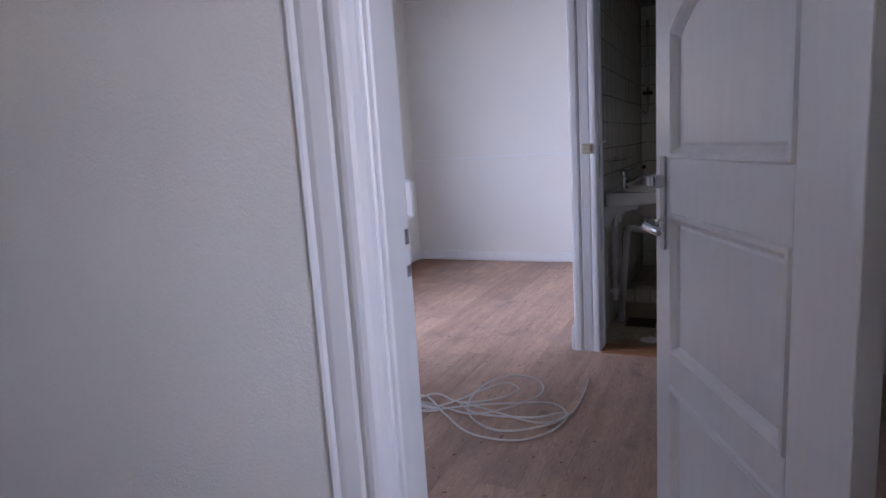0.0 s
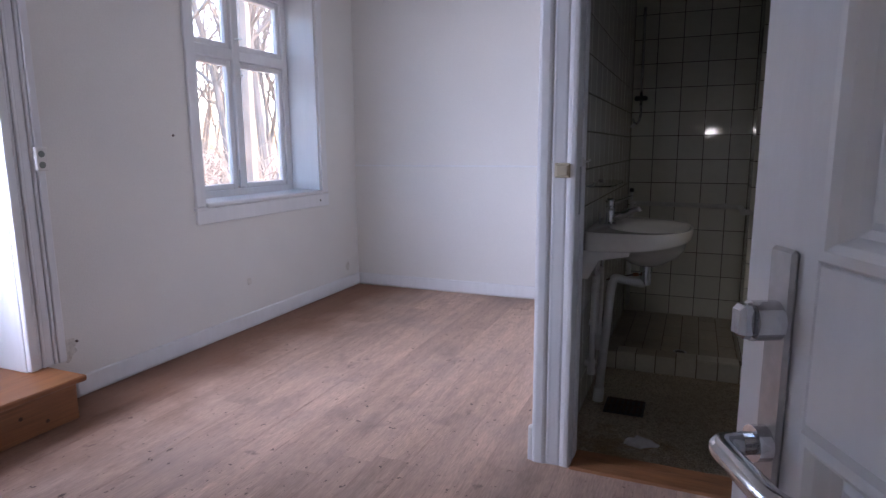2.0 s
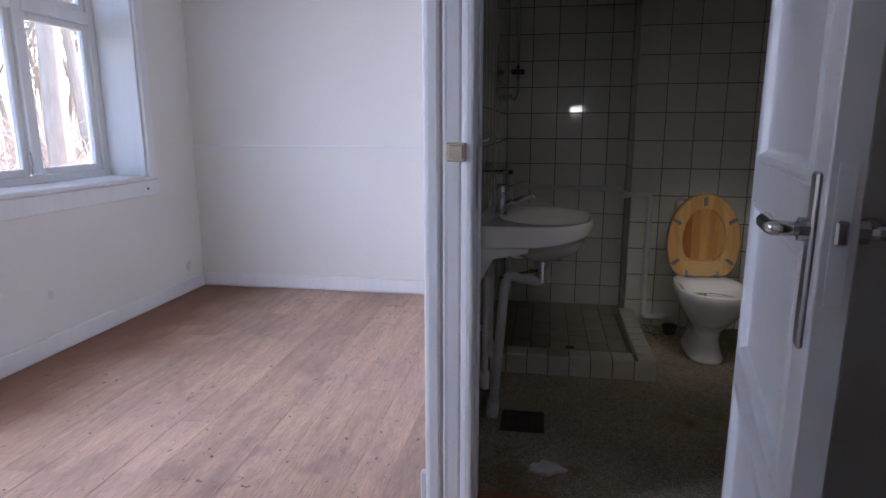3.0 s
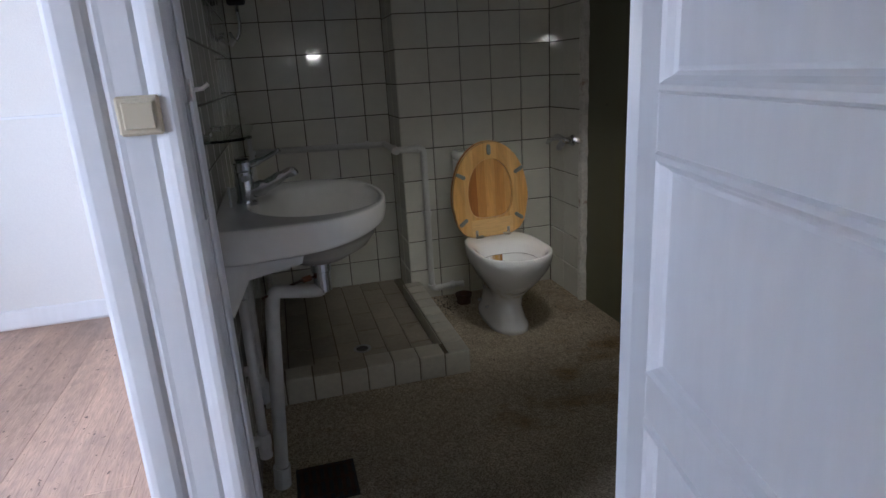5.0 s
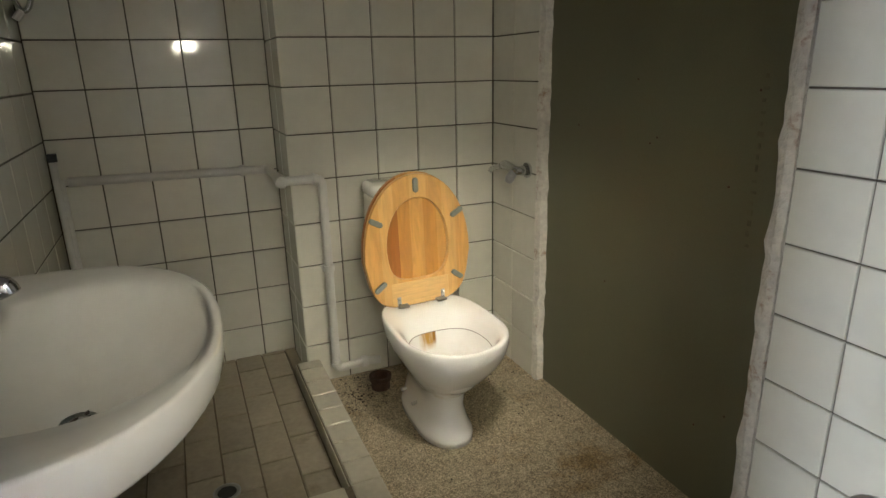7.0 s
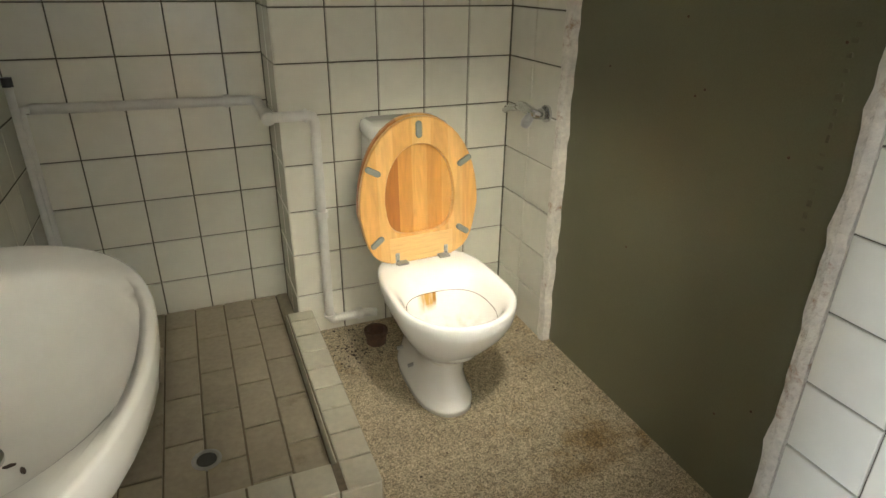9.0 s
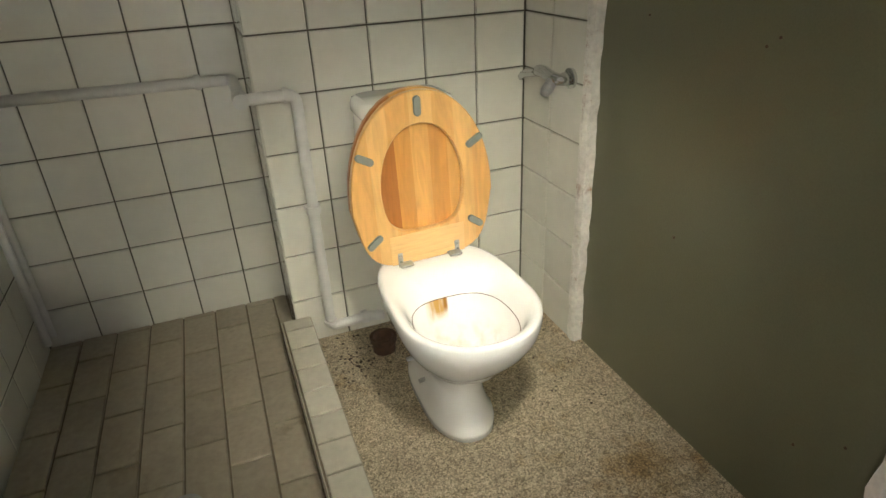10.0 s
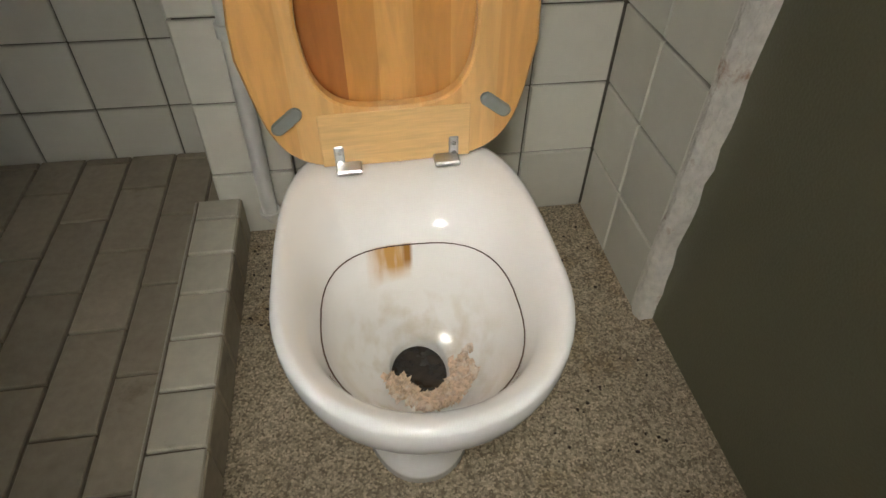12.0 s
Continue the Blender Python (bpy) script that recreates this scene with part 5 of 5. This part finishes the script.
def basin_ring(z, reach, half, inset=0.0, n=56, rise=0.0):
    """Plan: straight back on the wall, rounded front reaching out."""
    pts = []
    for i in range(n):
        a = 2 * math.pi * i / n
        c, s = math.cos(a), math.sin(a)
        if c >= 0:
            x = (reach * 0.46) + (reach * 0.54 - inset) * abs(c) ** (2 / 2.25)
            y = (half - inset) * math.copysign(abs(s) ** (2 / 2.25), s)
            # flanks taper towards the wall
        else:
            x = (reach * 0.46) * (1 - abs(c) ** (2 / 9)) + (inset * abs(c) if inset else 0)
            y = (half - inset) * math.copysign(min(1, abs(s) ** (2 / 9)), s) * (1 + 0.03 * abs(c))
        pts.append((XL + x + 0.001, YC + y, z + rise * (x / reach) ** 2))
    return pts


def bowl_ring(z, rx, ry, cx, cy=YC, n=56):
    pts = []
    for i in range(n):
        a = 2 * math.pi * i / n
        pts.append((cx + rx * math.cos(a), cy + ry * math.sin(a), z))
    return pts


R, HB, ZB = 0.418, 0.300, 0.814
rings = [bowl_ring(0.640, 0.045, 0.045, -0.30), bowl_ring(0.652, 0.075, 0.085, -0.30), bowl_ring(0.690, 0.130, 0.165, -0.295), bowl_ring(0.722, 0.155, 0.215, -0.30), basin_ring(0.734, R * 0.95, HB * 0.95, rise=0.025),
         basin_ring(0.738, R * 0.985, HB * 0.985, rise=0.030), basin_ring(0.744, R * 0.995, HB * 0.995, rise=0.030), basin_ring(0.780, R, HB, rise=0.012), basin_ring(ZB - 0.005, R, HB), basin_ring(ZB - 0.001, R, HB, 0.0015), basin_ring(ZB, R, HB, 0.005), basin_ring(ZB - 0.001, R, HB, 0.016),
         bowl_ring(ZB - 0.003, 0.176, 0.218, -0.292), bowl_ring(ZB - 0.012, 0.166, 0.206, -0.293), bowl_ring(0.785, 0.157, 0.193, -0.295), bowl_ring(0.745, 0.135, 0.162, -0.298), bowl_ring(0.712, 0.095, 0.115, -0.30), bowl_ring(0.698, 0.045, 0.055, -0.30), bowl_ring(0.694, 0.022, 0.022, -0.30)]
part("basin_body", loft(rings), M_BASIN, basin, smooth=True)
part("waste_ring", lathe([(0.022, 0.694), (0.022, 0.698), (0.012, 0.697)], (-0.30, YC), 20), M_CHROME, basin, "chrome waste ring")
for y in (YC - 0.285, YC + 0.270):
    bm = bmesh.new()
    pr = [(XL, 0.735), (XL + 0.19, 0.737), (XL + 0.185, 0.722), (XL + 0.07, 0.700), (XL + 0.028, 0.620), (XL, 0.618)]
    loft([[(x, y, z) for x, z in pr], [(x, y + 0.016, z) for x, z in pr]], bm)
    part("bracket", bm, M_PIPEW, basin, "white enamelled bracket")
rg = random.Random(3)
bm = bmesh.new()
for k in range(5):
    x, y = -0.275 + rg.uniform(-0.03, 0.03), YC - 0.03 + rg.uniform(-0.04, 0.04)
    bmesh.ops.create_icosphere(bm, subdivisions=1, radius=0.004, matrix=pose(x, y, 0.7015, 0, 0, rg.uniform(0, 180)) @ Matrix.Diagonal((1.8, 0.7, 0.4, 1)))
tagged(part("basin_dirt", bm, M_DIRT), "dark dirt specks in the washbasin", "dirt", kind="stuff")

tap = thing("basin_tap", "dull chrome single-lever mixer tap on the washbasin", "tap")
TXp, TYp = -0.462, YC
part("tap_body", lathe([(0.027, ZB - 0.001), (0.027, ZB + 0.006), (0.023, ZB + 0.012), (0.022, ZB + 0.06), (0.024, ZB + 0.075), (0.022, ZB + 0.082)], (TXp, TYp), 24), M_CHROME, tap)
part("tap_cap", lathe([(0.0225, ZB + 0.083), (0.024, ZB + 0.088), (0.024, ZB + 0.106), (0.018, ZB + 0.112)], (TXp, TYp), 24), M_CHROME, tap)
part("cap_insert", lathe([(0.017, ZB + 0.1115), (0.016, ZB + 0.1145)], (TXp, TYp), 20), M_BLACK, tap)
part("spout", tube(smooth_path([(TXp, TYp, ZB + 0.030), (TXp + 0.05, TYp, ZB + 0.042), (TXp + 0.095, TYp, ZB + 0.064), (TXp + 0.118, TYp, ZB + 0.072), (TXp + 0.124, TYp, ZB + 0.062)], 5), [0.020] * 5 + [0.016] * 5 + [0.0125] * 11, 14), M_CHROME, tap, smooth=True)
part("lever", tube(smooth_path([(TXp + 0.012, TYp - 0.004, ZB + 0.096), (TXp + 0.055, TYp - 0.012, ZB + 0.112), (TXp + 0.095, TYp - 0.02, ZB + 0.132)], 5), [0.009] * 4 + [0.006] * 6 + [0.005], 10), M_CHROME, tap, smooth=True)
part("pop_up_rod", tube([(TXp - 0.04, TYp - 0.02, ZB), (TXp - 0.04, TYp - 0.02, ZB + 0.05)], 0.003, 8), M_STEEL, tap)

# ---- glass shelf ----
sh = thing("glass_shelf", "small clear glass shelf on two brackets above the washbasin", "shelf")
pr = [(XL + 0.004, 4.53), (XL + 0.06, 4.53), (XL + 0.098, 4.56), (XL + 0.108, 4.62), (XL + 0.108, 4.93), (XL + 0.098, 4.99), (XL + 0.06, 5.02), (XL + 0.004, 5.02)]
M_SHELF = glass_material(); M_SHELF.name = "green_edge_glass"; M_SHELF.node_tree.nodes["Principled BSDF"].inputs["Base Color"].default_value = (0.72, 0.84, 0.78, 1)
part("shelf_glass", loft([[(x, y, 0.992) for x, y in pr], [(x, y, 0.998) for x, y in pr]]), M_SHELF, sh)
for y in (4.64, 4.91):
    part("shelf_bracket", box(XL, XL + 0.026, y - 0.016, y + 0.016, 0.984, 1.006, 0.003), M_CHROME, sh)

# ---- pipes below the basin ----
tr = thing("basin_trap", "white plastic trap and waste pipe below the washbasin", "pipe")
part("tail_piece", lathe([(0.024, 0.555), (0.024, 0.61), (0.028, 0.612), (0.028, 0.641)], (-0.30, YC), 20), M_CHROME, tr, "chrome tail piece")
part("trap_elbow", tube(bend([(-0.30, YC, 0.575), (-0.303, YC - 0.005, 0.555), (-0.36, YC - 0.02, 0.566), (-0.430, YC - 0.045, 0.585), (-0.440, YC - 0.05, 0.53), (-0.478, YC - 0.045, 0.02)], 0.02), 0.0185, 14), M_PIPEW, tr, smooth=True)
part("pipe_sleeve", cyl((-0.480, YC - 0.045, 0.0), (-0.475, YC - 0.045, 0.065), 0.024), M_PIPEW, tr)
part("pop_up_lever", tube([(-0.30, YC, 0.600), (-0.36, YC - 0.02, 0.595), (-0.46, YC - 0.06, 0.575)], 0.0035, 8), M_BROWN, tr)
part("brass_nut", cyl((-0.33, YC - 0.01, 0.598), (-0.352, YC - 0.017, 0.596), 0.009, 6), M_STEP, tr)
for i, (y, x, z0) in enumerate(((YC - 0.115, -0.505, 0.17), (YC - 0.02, -0.508, 0.33), (YC + 0.09, -0.505, 0.22))):
    sp_ = thing("supply_pipe", "white painted supply pipe with chrome tail below the washbasin", "pipe", group="supply pipes")
    part("pipe_run", cyl((x, y, z0), (x + 0.004, y - 0.01, 0.60), 0.0125, 12), M_PIPEW, sp_, smooth=True)
    part("pipe_tail", cyl((x + 0.004, y - 0.01, 0.60), (x + 0.02, y + 0.0, 0.745), 0.006, 10), M_CHROME, sp_, "chrome tail")
    part("pipe_valve", cyl((x - 0.028, y, z0 + 0.03), (x + 0.018, y, z0 + 0.03), 0.014, 12), M_PIPEW, sp_)
    part("pipe_end", cyl((x, y, z0 - 0.02), (x, y, z0 + 0.05), 0.017, 12), M_PIPEW, sp_)

# ---- toilet roll holder beside the door ----
rh = thing("toilet_roll_holder", "white plastic toilet roll holder on the wall beside the door", "roll holder")
part("holder_back", box(0.42, 0.51, YD2, YD2 + 0.012, 0.61, 0.73, 0.004), M_CABLE, rh)
part("holder_arm", tube(bend([(0.465, YD2 + 0.01, 0.67), (0.465, YD2 + 0.135, 0.667), (0.348, YD2 + 0.135, 0.665)], 0.012), 0.009, 10), M_CABLE, rh, smooth=True)
roll = lathe([(0.022, 0.0), (0.046, 0.0), (0.049, 0.003), (0.049, 0.092), (0.046, 0.095), (0.022, 0.095), (0.020, 0.09), (0.020, 0.005)], (0, 0), 28)
bmesh.ops.transform(roll, matrix=pose(0.372, YD2 + 0.125, 0.660, 0, 90, 0) @ Matrix.Diagonal((0.84, 0.84, 0.82, 1)), verts=roll.verts)
tagged(part("toilet_roll", roll, M_PAPER), "part-used white toilet roll on its holder", "toilet roll")

# ---- room floor planks ----
rp = random.Random(17)
W = 0.128
x = XW
while x < XEAST - 0.01:
    x1 = min(x + W, XEAST)
    y_end = YN if x1 <= XP + 0.05 else YD + 0.028
    y = YE2 + 0.1 - rp.uniform(0, 1.5)
    while y < y_end:
        L = rp.choice((1.8, 2.2, 2.6, 3.0))
        a, b = max(y, YE2 + 0.1), min(y + L, y_end)
        if b - a > 0.03:
            xx1 = min(x1, XP) if (b > YD + 0.03) else x1
            bm = box(-(xx1 - x) / 2 + 0.0003, (xx1 - x) / 2 - 0.0003, -(b - a) / 2 + 0.0008, (b - a) / 2 - 0.0008, -0.02, 0.0, 0.0006)
            ob = part("plank", bm, M_PLANK, floor)
            ob.matrix_world = pose((x + xx1) / 2, (a + b) / 2, ZR + rp.uniform(-0.0008, 0.0004))
        y += L
    x = x1
